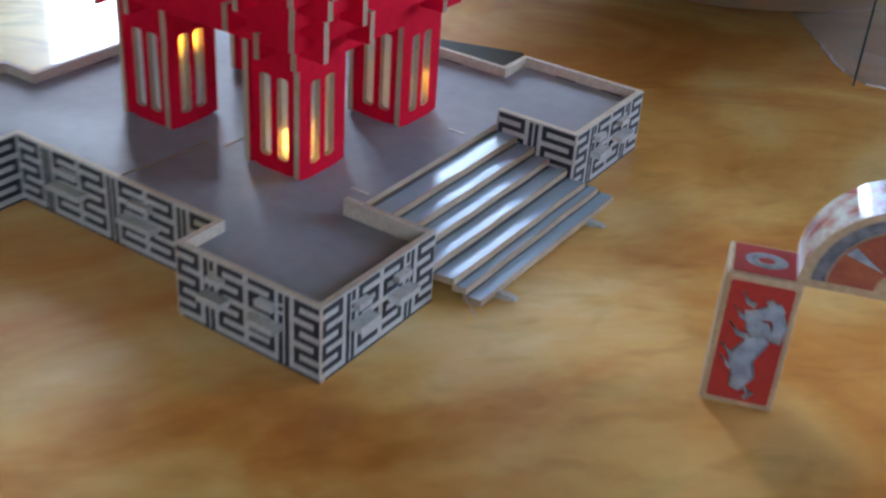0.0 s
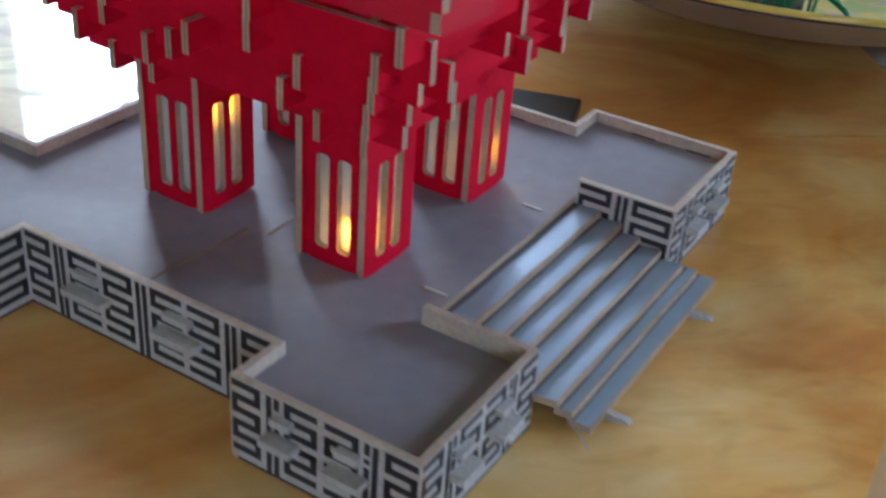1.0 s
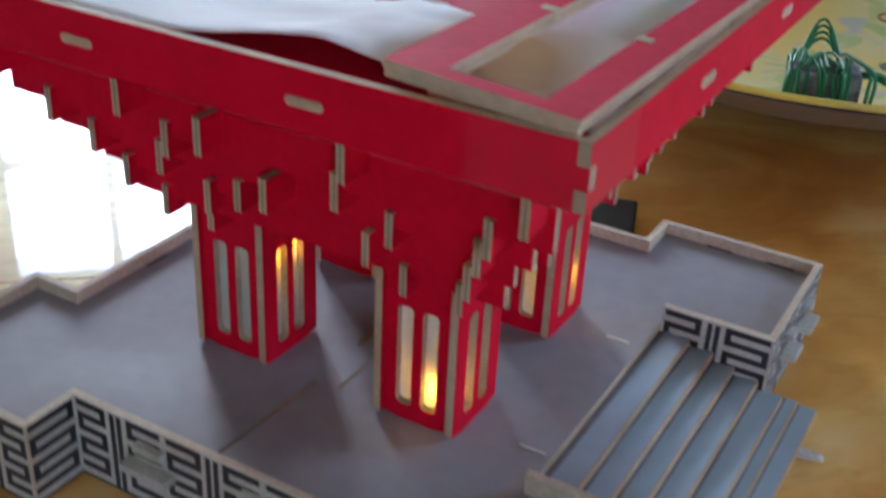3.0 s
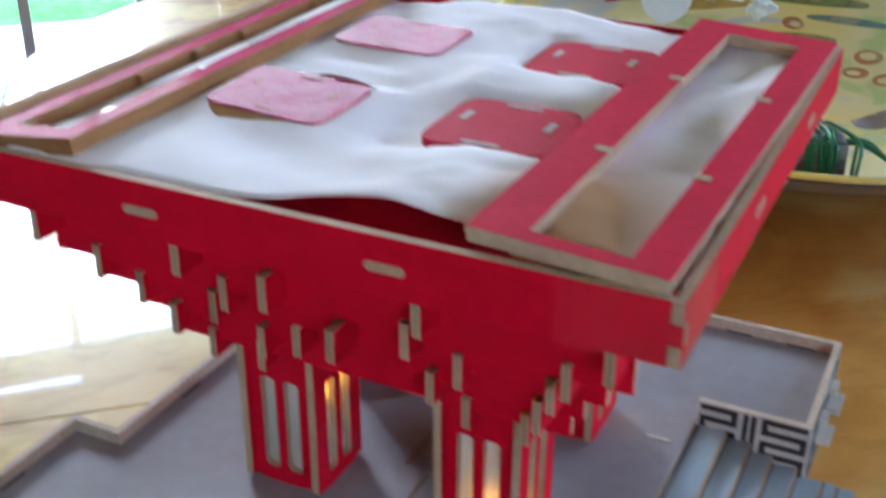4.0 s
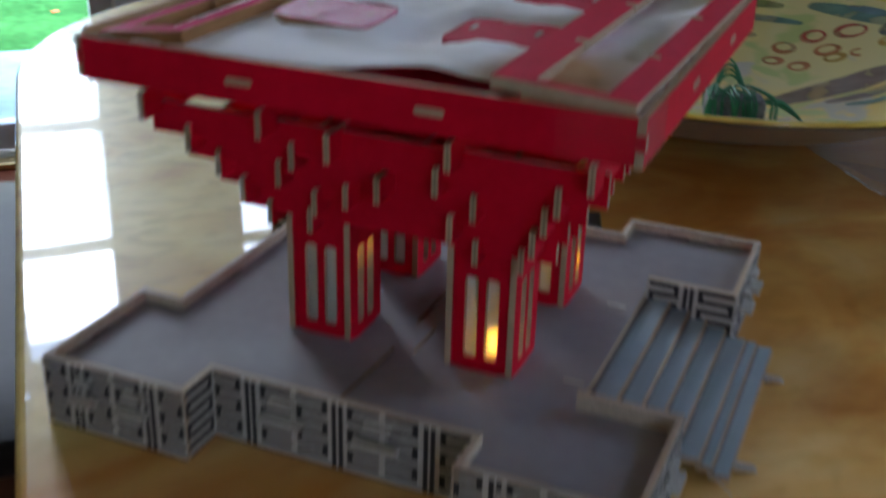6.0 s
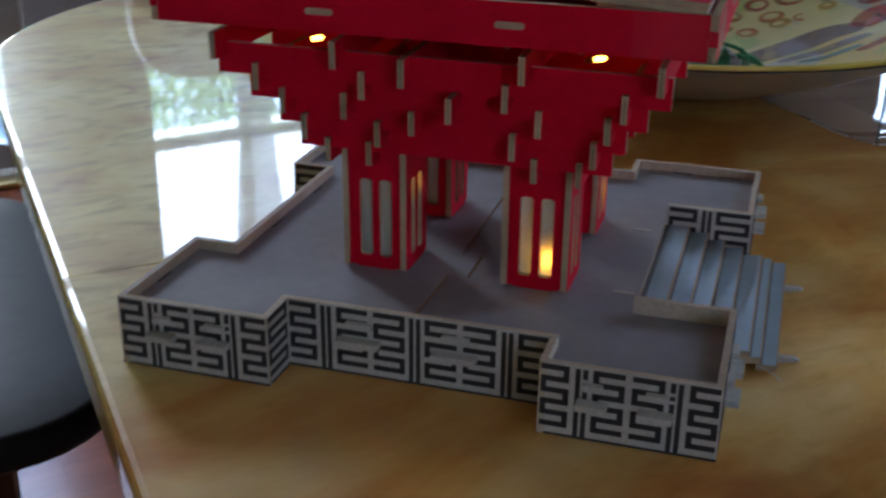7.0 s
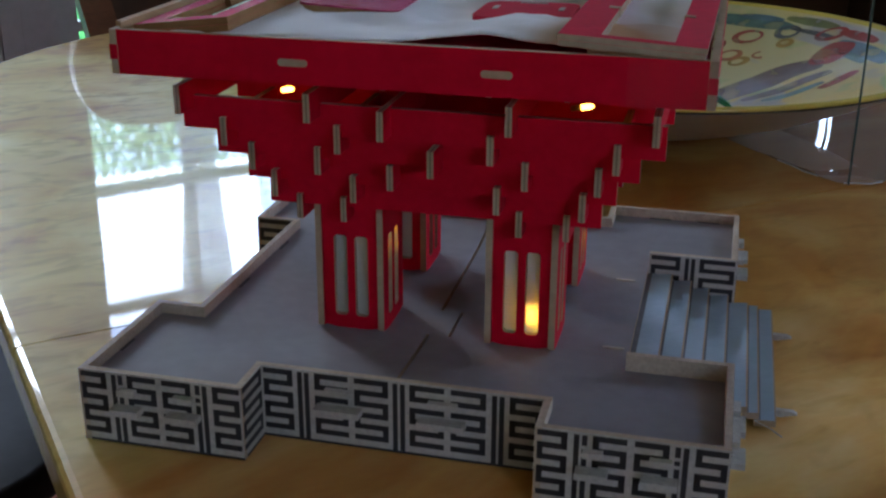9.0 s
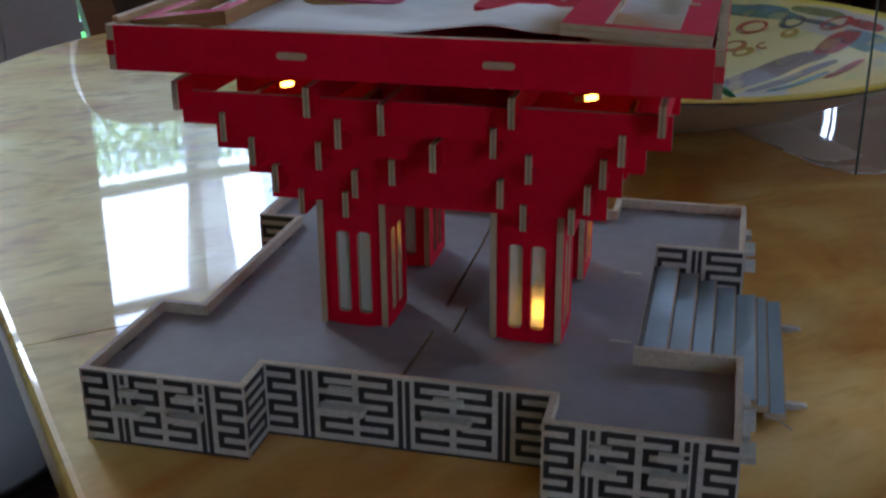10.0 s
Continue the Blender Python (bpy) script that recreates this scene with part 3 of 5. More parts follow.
def glazed_door(i, a, b):
    """A white door with two columns of six panes, a bottom rail and a brass threshold."""
    d = tagged(holder("door_%d" % i, ROOM), "white glazed door with small panes, closed, brass threshold", "door", kind="structure")
    v0, v1 = WINDOW_V + 0.03, WINDOW_V + 0.075
    z0, z1 = FLOOR_Z + 0.03, 1.475 + (0.04 if i == 2 else 0.0)
    lift = 0.04 if i == 2 else 0.0
    lo, hi, c0, c1 = -0.70 + lift, 1.445 + lift, a + 0.06, b - 0.06
    bm = bmesh.new()
    cuboid(bm, a + 0.003, c0, v0, v1, z0, z1)
    cuboid(bm, c1, b - 0.003, v0, v1, z0, z1)
    cuboid(bm, c0, c1, v0, v1, z0, lo)
    cuboid(bm, c0, c1, v0, v1, hi, z1)
    part("door_frame", bm, WHITE, d)
    mid = (a + b) / 2
    pitch = (hi - lo) / 6
    part("glazing_bar", box(mid - 0.013, mid + 0.013, v0 + 0.004, v1 - 0.004, lo, hi), WHITE, d)
    for k in range(1, 6):
        part("glazing_bar", box(c0, c1, v0 + 0.006, v1 - 0.006, lo + k * pitch - 0.013, lo + k * pitch + 0.013), WHITE, d)
    for s in range(2):
        x0, x1 = (c0, mid - 0.013) if s == 0 else (mid + 0.013, c1)
        for k in range(6):
            g = part("pane", box(x0, x1, v0 + 0.02, v0 + 0.024, lo + k * pitch + 0.013, lo + (k + 1) * pitch - 0.013), GLASS, d)
            g.visible_shadow = False
    bm = soft_box(a, b, WINDOW_V - 0.05, WINDOW_V + 0.12, FLOOR_Z + 0.001, FLOOR_Z + 0.018, 0.005)
    part("threshold", bm, BRASS, d, "polished brass threshold")
    bm = bmesh.new()
    for x0, x1, y0, y1 in ((a - 0.09, a - 0.002, FLOOR_Z, z1 + 0.006), (b + 0.002, b + 0.09, FLOOR_Z, z1 + 0.006)):
        cuboid(bm, x0, x1, WINDOW_V - 0.018, WINDOW_V - 0.001, y0, y1)
    part("architrave", bm, WHITE, d)


room()


def curtain(u, width):
    bm = bmesh.new()
    cols, rows_ = 28, 24
    grid = []
    for r in range(rows_ + 1):
        z = 1.42 - 1.9 * r / rows_
        pinch = 0.45 + 0.55 * abs(math.cos(math.pi * (r / rows_ + 0.12)))
        grid.append([bm.verts.new((u + width * pinch * (c / cols - 0.5), WINDOW_V - 0.03 + 0.012 * math.sin(c * 1.7), z)) for c in range(cols + 1)])
    for p, q in zip(grid, grid[1:]):
        for c in range(cols):
            bm.faces.new((p[c], p[c + 1], q[c + 1], q[c]))
    ob = part("sheer_curtain", bm, VOILE, smooth=True)
    tagged(ob, "white sheer curtain gathered before the glazed door", "curtain")
    ob.matrix_world = ROOM
    md = ob.modifiers.new("thickness", "SOLIDIFY")
    md.thickness = 0.0008


curtain(0.74, 0.20)

# ---- outdoors ----
bm = bmesh.new()
cuboid(bm, -60, 60, -60, 90, -1.2, -0.92)
tagged(part("ground", bm, GRASS), "green lawn behind the house", "lawn", kind="structure").matrix_world = ROOM
bm = soft_box(-2.2, 3.0, WINDOW_V + 0.16, WINDOW_V + 1.5, -0.92, -0.88, 0.01)
tagged(part("pavement", bm, PATIO), "pale stone terrace outside the doors", "terrace", kind="structure").matrix_world = ROOM


def tree(x, y, high, seed):
    rnd = random.Random(seed)
    t = tagged(holder("tree", ROOM @ Matrix.Translation((x, y, -0.93))), "leafy green garden tree on the lawn", "tree", group="garden trees")
    part("trunk", tube([(0, 0, 0), (0.05, 0.02, high * 0.3), (0.0, 0.06, high * 0.6), (0.05, 0.0, high * 0.9)], [0.16, 0.12, 0.08, 0.03], 10), BARK, t)
    bm = bmesh.new()
    for k in range(9):
        w, h = rnd.uniform(0, 6.28), high * rnd.uniform(0.35, 0.8)
        ln = high * rnd.uniform(0.2, 0.34)
        end = Vector((ln * math.cos(w), ln * math.sin(w), h + ln * 0.5))
        part("limb", tube([(0, 0, h), tuple(Vector((0, 0, h)).lerp(end, 0.5) + Vector((0, 0, 0.05))), tuple(end)], [0.05, 0.035, 0.015]), BARK, t)
        for j in range(1000):
            c = end + Vector([rnd.gauss(0, high * 0.11) for _ in range(3)])
            s = rnd.uniform(0.05, 0.11)
            a = Vector([rnd.uniform(-1, 1) for _ in range(3)]).normalized()
            b = a.orthogonal().normalized()
            bm.faces.new([bm.verts.new(c + s * p) for p in (a, b * 0.6, -a, -b * 0.6)])
    part("crown", bm, LEAF, t)


for i, (x, y, h) in enumerate(((3.9, 17, 5.9), (6.6, 18, 6.3), (0.4, 24, 6.6), (11.5, 21, 6.2), (-9, 22, 5.4))):
    tree(x, y, h, 40 + i)
rnd = random.Random(5)
for k in range(14):
    lf = part("fallen_leaf", box(-0.017, 0.017, -0.011, 0.011, 0, 0.003), ORANGE)
    lf.matrix_world = ROOM @ pose(rnd.uniform(-1.6, 0.4), WINDOW_V + rnd.uniform(1.7, 4.5), -0.919, 0, 0, rnd.uniform(0, 180))
    tagged(lf, "orange fallen leaf on the lawn", "leaf", group="fallen leaves")


# ---- the dining table ----
TABLE_U0, TABLE_U1, SEAM_V, TABLE_FAR = -0.200, 0.8, 0.108, 0.98


def half_top(sign):
    """One half of the top, from the seam to a half-elliptic end, with a rounded rim."""
    mid, half, straight, bulge = (TABLE_U0 + TABLE_U1) / 2, (TABLE_U1 - TABLE_U0) / 2, 0.46, 0.44
    loop = [(mid + half, 0.0006), (mid + half, straight)]
    loop += [(mid + half * math.cos(radians(a)), straight + bulge * math.sin(radians(a))) for a in range(3, 178, 3)]
    loop += [(mid - half, straight), (mid - half, 0.0006)]
    bm = plate(loop, [], 0.028)
    if sign < 0:
        bmesh.ops.scale(bm, vec=(1, -1, 1), verts=bm.verts)
    bmesh.ops.translate(bm, vec=(0, SEAM_V, -0.028), verts=bm.verts)
    for f in bm.faces:
        f.material_index = 0
    rim = [e for e in bm.edges if len(e.link_faces) == 2 and e.calc_face_angle(0) > 0.6 and abs(sum(v.co.y for v in e.verts) / 2 - SEAM_V) > 0.01]
    bmesh.ops.bevel(bm, geom=rim, offset=0.005, segments=3, affect="EDGES", profile=0.5)
    return bm


table = tagged(holder("dining_table", ROOM @ pose(-0.2, 0.108, 0, 0, 0, -3.4) @ pose(0.2, -0.108, 0)), "honey-coloured lacquered wooden dining table with rounded ends", "table")
part("tabletop", half_top(1), VENEER, table, "leaf with curly figure")
part("tabletop", half_top(-1), VENEER, table)
part("apron", soft_box(TABLE_U0 + 0.12, TABLE_U1 - 0.12, -0.5, 0.72, -0.11, -0.029, 0.004), BROWN, table)
for u, v in ((0.0, -0.42), (0.6, -0.42), (0.0, 0.62), (0.6, 0.62)):
    part("leg", lathe([(0.0, FLOOR_Z), (0.022, FLOOR_Z), (0.03, -0.4), (0.038, -0.16), (0.038, -0.112), (0.0, -0.112)], 20, Matrix.Translation((u, v, 0))), BROWN, table, smooth=True)

# ---- the pavilion model ----
MODEL_LABEL = "red and grey plywood model of a pavilion on a terrace"
model = tagged(holder("pavilion_model"), MODEL_LABEL, "model building")
BASE_H, DECK_Z, PLY_T = 0.034, 0.0260, 0.003
OUTLINE = [(-135, -135), (-61, -135), (-61, -113), (61, -113), (61, -135), (135, -135), (135, -61), (89, -61),
           (89, 61), (135, 61), (135, 135), (61, 135), (61, 113), (-61, 113), (-61, 135), (-135, 135),
           (-135, 61), (-113, 61), (-113, -61), (-135, -61)]
OUTLINE = [(x / 1000, y / 1000) for x, y in OUTLINE]


ROWS_Z = [BASE_H - 0.0021 - 0.0053 * k for k in range(6)]
LINE = 0.00125


def meander(s0, s1, first_right):
    """A dark line that runs to and fro in six rows, joined at alternate ends."""
    out = [(s0, s1, z - LINE, z + LINE) for z in ROWS_Z]
    for k in range(5):
        if (k % 2 == 0) == first_right:
            out.append((s1 - 2 * LINE, s1, ROWS_Z[k + 1], ROWS_Z[k]))
        else:
            out.append((s0, s0 + 2 * LINE, ROWS_Z[k + 1], ROWS_Z[k]))
    return out


def comb(s0, s1, flip):
    return meander(s0, s1, not flip)


def crossed(s0, s1):
    """Two mirrored meanders either side of a pale upright."""
    c = (s0 + s1) / 2
    return meander(s0, c - 0.0014, False) + meander(c + 0.0014, s1, True)


def upright(s, breaks=()):
    """One dark upright line, with short pale breaks in it."""
    cuts = [0.0012] + [q for z in breaks for q in (z - 0.0008, z + 0.0008)] + [BASE_H - 0.0012]
    return [(s - 0.00105, s + 0.00105, a, b) for a, b in zip(cuts[::2], cuts[1::2])]


def strokes(length):
    if length < 0.03:
        return comb(0.0012, length - 0.0012, False), []
    if length < 0.06:
        return comb(0.0012, 0.0165, False) + upright(0.0200) + upright(0.0232) + comb(0.0265, length - 0.0012, True), []
    if length < 0.1:
        w = length - 0.074
        return (comb(0.0008, 0.0128, False) + upright(0.0163) + upright(0.0194, (0.0240, 0.0275)) + crossed(0.0225, 0.0515)
                + upright(0.0546, (0.0240, 0.0275)) + upright(0.0577) + comb(0.0612, length - 0.0008, True),
                [(0.0165, 0.0125), (0.0415, 0.014)])
    m = length / 2
    return (comb(0.0008, 0.0140, False) + upright(0.0172) + upright(0.0203) + crossed(0.0238, m - 0.0046) + upright(m - 0.0016) + upright(m + 0.0016)
            + crossed(m + 0.0046, length - 0.0238) + upright(length - 0.0203) + upright(length - 0.0172) + comb(length - 0.0140, length - 0.0008, True),
            [(0.025, 0.020), (m + 0.009, 0.020)])


def base_walls():
    n = len(OUTLINE)
    for i in range(n):
        if i == 7:
            continue
        a, b, prev, nxt = (Vector(OUTLINE[j % n]) for j in (i, i + 1, i - 1, i + 2))
        d = (b - a).normalized()
        out = Vector((d.y, -d.x))
        length = (b - a).length
        turn_a = (a - prev).normalized().cross(d) if i != 8 else 0
        turn_b = d.cross((nxt - b).normalized()) if i != 6 else 0
        s0 = PLY_T if turn_a > 0.5 else 0.0
        s1 = length + (PLY_T if turn_b < -0.5 else 0.0)
        m = Matrix(((d.x, -out.x, 0, a.x), (d.y, -out.y, 0, a.y), (0, 0, 1, 0), (0, 0, 0, 1)))  # local x along, y inward, z up
        bm = bmesh.new()
        for v in (cuboid(bm, s0, s1, 0.0, PLY_T, 0.0, BASE_H),):
            pass
        for k, f in enumerate(bm.faces):
            f.material_index = 0 if k == 2 else 1
        bmesh.ops.transform(bm, matrix=m, verts=bm.verts)
        bm.normal_update()
        w = part("base_wall", bm, [PALE, CREAMPLY], model)
        bars, ledges = strokes(length)
        bm = bmesh.new()
        # bottom line: contact shadow under the base, drawn in black with the pattern
        cuboid(bm, s0, min(s1, length), -0.00012, 0.0003, 0.0, 0.0011)
        for p, q, z0, z1 in bars:
            p, q = max(p, s0 - 0.002), q
            cuboid(bm, p, q, -0.00012, 0.0003, z0, z1)
        bmesh.ops.transform(bm, matrix=m, verts=bm.verts)
        part("key_pattern", bm, INK, w, "black printed key pattern and drawn contact shadow")
        for s, wide in ledges:
            for s_, w_, z_, o_ in ((s, wide, 0.0165, 0.0062), (s + wide * 0.2, wide * 0.62, 0.0245, 0.0035)):
                bm = box(s_, s_ + w_, -o_, -0.0003, z_, z_ + 0.0028)
                bmesh.ops.transform(bm, matrix=m, verts=bm.verts)
                part("ledge", bm, PALE, w)


base_walls()


def deck_rise(x, y):
    """How far the deck boards curl up towards the walls."""
    q = min(1.0, max(0.0, (max(-x, abs(y)) - 0.056) / 0.055))
    return 0.0028 * q * q * (3 - 2 * q)


def curled(bm):
    """Cut a flat board into strips and curl it up towards the walls."""
    for axis in (0, 1):
        for k in range(-13, 14):
            at, way = [0, 0, 0], [0, 0, 0]
            at[axis], way[axis] = 0.01 * k + 0.0013, 1
            bmesh.ops.bisect_plane(bm, geom=bm.verts[:] + bm.edges[:] + bm.faces[:], dist=1e-6, plane_co=at, plane_no=way)
    for v in bm.verts:
        v.co.z += deck_rise(v.co.x, v.co.y)
    for f in bm.faces:
        f.smooth = True
    for e in bm.edges:
        e.smooth = len(e.link_faces) == 2 and e.calc_face_angle(0) < 0.5
    return bm


def deck():
    g = 0.0007
    i = 0.0031
    seam = [(-3.8, -110), (-4, -49.6), (6.2, -49.6), (6.0, -22.2), (-4.2, -22.2), (-5.6, 110)]
    seam = [(x / 1000, y / 1000) for x, y in seam]
    a, b, c = 0.135 - i, 0.061 + i, 0.113 - i
    right = [(b, -c), (b, -a), (a, -a), (a, -b), (0.089, -b), (0.089, b), (a, b), (a, a), (b, a), (b, c)]
    left = [(-b, c), (-b, a), (-a, a), (-a, b), (-c, b), (-c, -b), (-a, -b), (-a, -a), (-b, -a), (-b, -c)]
    part("deck_panel", curled(plate([(x + g, y) for x, y in seam] [::-1] + right, [], PLY_T, Matrix.Translation((0, 0, DECK_Z - PLY_T)))), [DECK, PLY], model, "grey printed deck panel")
    part("deck_panel", curled(plate([(x - g, y) for x, y in seam] + left, [], PLY_T, Matrix.Translation((0, 0, DECK_Z - PLY_T)))), [DECK, PLY], model, "grey printed deck panel")
    # black underlay added to give the seam gap its shade
    part("dark_seam_underlay", box(-0.012, 0.012, -0.105, 0.105, DECK_Z - 0.0075, DECK_Z - 0.0034), BLACK, model)
    for x, y, s in ((0.0815, -0.0425, 1), (0.079, 0.039, 1)):
        part("tenon", box(x - 0.0048, x + 0.0048, y - 0.0008, y + 0.0008, DECK_Z - 0.001, DECK_Z + 0.0004), PALE, model)
    for x, y, along in ((-0.1085, -0.02, 1), (-0.1085, 0.035, 1), (-0.131, -0.1, 1), (0.09, 0.1312, 0), (0.118, 0.1312, 0), (0.03, 0.1092, 0)):
        hx, hy = (0.0006, 0.006) if along else (0.006, 0.0006)
        part("slot", box(x - hx, x + hx, y - hy, y + hy, DECK_Z + deck_rise(x, y) - 0.001, DECK_Z + deck_rise(x, y) + 0.0003), BLACK, model)


deck()


def stairs():
    rise = 0.0031
    noses = (0.0893, 0.1010, 0.1112, 0.1207, 0.1308, 0.1412, 0.1466, 0.1542)
    for k in range(7):
        x, run = noses[k], noses[k + 1] - noses[k]
        z = DECK_Z + 0.0002 - (k + 1) * rise + 0.0003
        y0, y1 = ((-0.0605, 0.0605), (-0.0605, 0.0605), (-0.0605, 0.0605), (-0.0605, 0.0605), (-0.0560, 0.0607), (-0.0540, 0.0655), (-0.0545, 0.0675))[k]
        wob = 0.0006 * math.sin(k * 2.3)
        x0, x1, lean = x - 0.0005, x + run + 0.0012, (4.6, 5.0, 5.6, 6.4, 6.8, 4.0, 2.0)[k]
        bm = bmesh.new()
        top, low = [], []
        for j in range(25):
            q = j / 24
            yy = y0 + wob + (y1 - y0) * q
            ends = []
            for xx in (x0, x0 + 0.0026, (x0 + x1) / 2 + 0.001, x1 - 0.0007, x1):
                warp = math.tan(radians(lean + 0.8 * math.sin(5.5 * q + 1.3 * k))) * (xx - x - run)
                dz = warp + 0.00016 * math.sin(17 * q + 1.7 * k) + (0.00004 if xx not in (x0, x1) else 0)
                ends.append((xx, yy, z + dz))
            top.append([bm.verts.new(p) for p in ends])
            low.append([bm.verts.new((p[0], p[1], p[2] - 0.0031)) for p in ends])
        for j in range(24):
            for i in range(4):
                f = bm.faces.new((top[j][i], top[j][i + 1], top[j + 1][i + 1], top[j + 1][i]))
                # back strip takes the painted shade, front lip the bare edge
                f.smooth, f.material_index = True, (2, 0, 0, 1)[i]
                bm.faces.new((low[j][i], low[j + 1][i], low[j + 1][i + 1], low[j][i + 1])).material_index = 1
            for i in (0, 4):
                bm.faces.new((top[j][i], top[j + 1][i], low[j + 1][i], low[j][i])).material_index = 1
        for j in (0, 24):
            for i in range(4):
                bm.faces.new((top[j][i], top[j][i + 1], low[j][i + 1], low[j][i])).material_index = 1
        bm.normal_update()
        for e in bm.edges:
            e.smooth = len(e.link_faces) == 2 and e.calc_face_angle(0) < 0.5
        part("stair_tread", bm, [TREAD, PLY, TREAD_SHADE], model)
    for s, y in ((0, -0.0385), (1, 0.043)):
        part("stair_runner", plate([(0.09, 0.0004), (0.158, 0.0004), (0.165, 0.0022), (0.163, 0.0034), (0.15, 0.0036), (0.09, 0.0195)], [], PLY_T, Matrix.Translation((0, y, 0)) @ UPRIGHT_X), [PALE, PALE], model)
    part("stair_wire", tube([(0.146, -0.054, 0.004), (0.153, -0.058, 0.003), (0.158, -0.061, 0.0012)], 0.0003), PALE, model)


stairs()


def slot_panel(width, z0, z1, slots, low=0.0015):
    """An upright panel, centred, with arched slots and eased lower corners: a loop and holes in (x, z)."""
    h = width / 2
    outer = [(-h, z0 + low), (-h * 0.6, z0 + low * 0.3), (0, z0), (h * 0.6, z0 + low * 0.3), (h, z0 + low), (h, z1), (-h, z1)]
    holes = [rounded(c - 0.0031, c + 0.0031, a, b, 0.0018, 3) for c, a, b in slots]
    return outer, holes


def leg(cx, cy, bulbs):
    half, z0, z1 = 0.0147, DECK_Z - 0.0004, 0.092
    slots = [(-0.005, 0.0325, 0.0725), (0.005, 0.0325, 0.0725)]
    lg = holder("leg")
    lg.parent = model
    lg.location = (cx, cy, 0)
    tagged(lg, "red slotted leg glowing from a lamp inside" if bulbs else "red slotted leg with pale paper behind the slots")
    for s in (-1, 1):  # side panels run the full depth
        o, hs = slot_panel(0.032, z0, z1, slots)
        part("leg_panel", plate(o, hs, PLY_T, Matrix(((0, 0, 1, s * half - PLY_T / 2), (1, 0, 0, 0), (0, 1, 0, 0), (0, 0, 0, 1)))), [RED, PLY], lg)
        o, hs = slot_panel(0.0264 - 0.0002, z0, z1, slots)
        part("leg_panel", plate(o, hs, PLY_T, Matrix.Translation((0, s * 0.0125 + PLY_T / 2, 0)) @ UPRIGHT_X), [RED, PLY], lg)
    bm = bmesh.new()
    w = 0.0108
    for s in (-1, 1):
        cuboid(bm, s * (half - 0.0022) - 0.00015, s * (half - 0.0022) + 0.00015, -w, w, z0 + 0.002, z1 - 0.004)
        cuboid(bm, -0.0120, 0.0120, s * 0.0107 - 0.00015, s * 0.0107 + 0.00015, z0 + 0.002, z1 - 0.004)
    part("paper_lining", bm, LINER, lg, "translucent paper lining behind the slots")
    if len(bulbs) == 2:  # an added, unseen card keeps the light to one side
        part("added_baffle", box(-0.0095, 0.0088, -0.0094, -0.0090, z0 + 0.003, z1 - 0.004), PALE, lg, "pale card added inside to block the light")
    for x, y, z in bulbs:
        led(x, y, z, lg, AMBER if y < -0.005 else SOFT_AMBER)


def led(x, y, z, parent, glow, turn=None):
    bm = lathe([(0.0, -0.005), (0.0018, -0.005), (0.002, -0.002), (0.0021, 0.001), (0.0016, 0.003), (0.0007, 0.0042), (0.0, 0.0044)], 12, Matrix.Translation((x, y, z)) @ (turn or Matrix()))
    part("lamp_bulb", bm, glow, parent, "small glowing amber bulb", smooth=True)


leg(0.0398, -0.038, [(0.0050, -0.0080, 0.0415)])
leg(-0.0402, -0.038, [(0.0094, -0.0042, 0.0680), (0.0105, 0.0052, 0.0675)])
leg(0.0398, 0.038, [(0.0108, 0.004, 0.045)])
leg(-0.0402, 0.038, [])
part("lamp_base", lathe([(0.0, -0.002), (0.0012, -0.002), (0.0013, 0.002), (0.0, 0.0024)], 10, Matrix.Translation((0.0618, -0.0625, 0.1418)) @ pose(0, 0, 0, 0, 80, 0)), AMBER_BASE, model, "amber plastic lamp base", smooth=True)
for x, y, z in ((0.0665, -0.062, 0.1425), (-0.064, -0.060, 0.1412)):
    led(x, y, z, model, DIM_AMBER, pose(0, 0, 0, 0, 80, 0) @ Matrix.Scale(0.62, 4))


def plies(axis, at, a, b, z0, z1):
    """A board of three layers across an axis: red outer faces, pale edges and a darker core."""
    bm = bmesh.new()
    rings = []
    for off in (-0.0014, -0.00045, 0.00045, 0.0014):
        ends = [(at + off, e) if axis == 0 else (e, at + off) for e in (a, b)]
        rings.append([bm.verts.new((*ends[i], z)) for i, z in ((0, z0), (1, z0), (1, z1), (0, z1))])
    bm.faces.new(rings[0]), bm.faces.new(rings[-1])
    for k, (p, q) in enumerate(zip(rings, rings[1:])):
        for i in range(4):
            bm.faces.new((p[i], p[(i + 1) % 4], q[(i + 1) % 4], q[i])).material_index = 2 if k == 1 else 1
    return bm


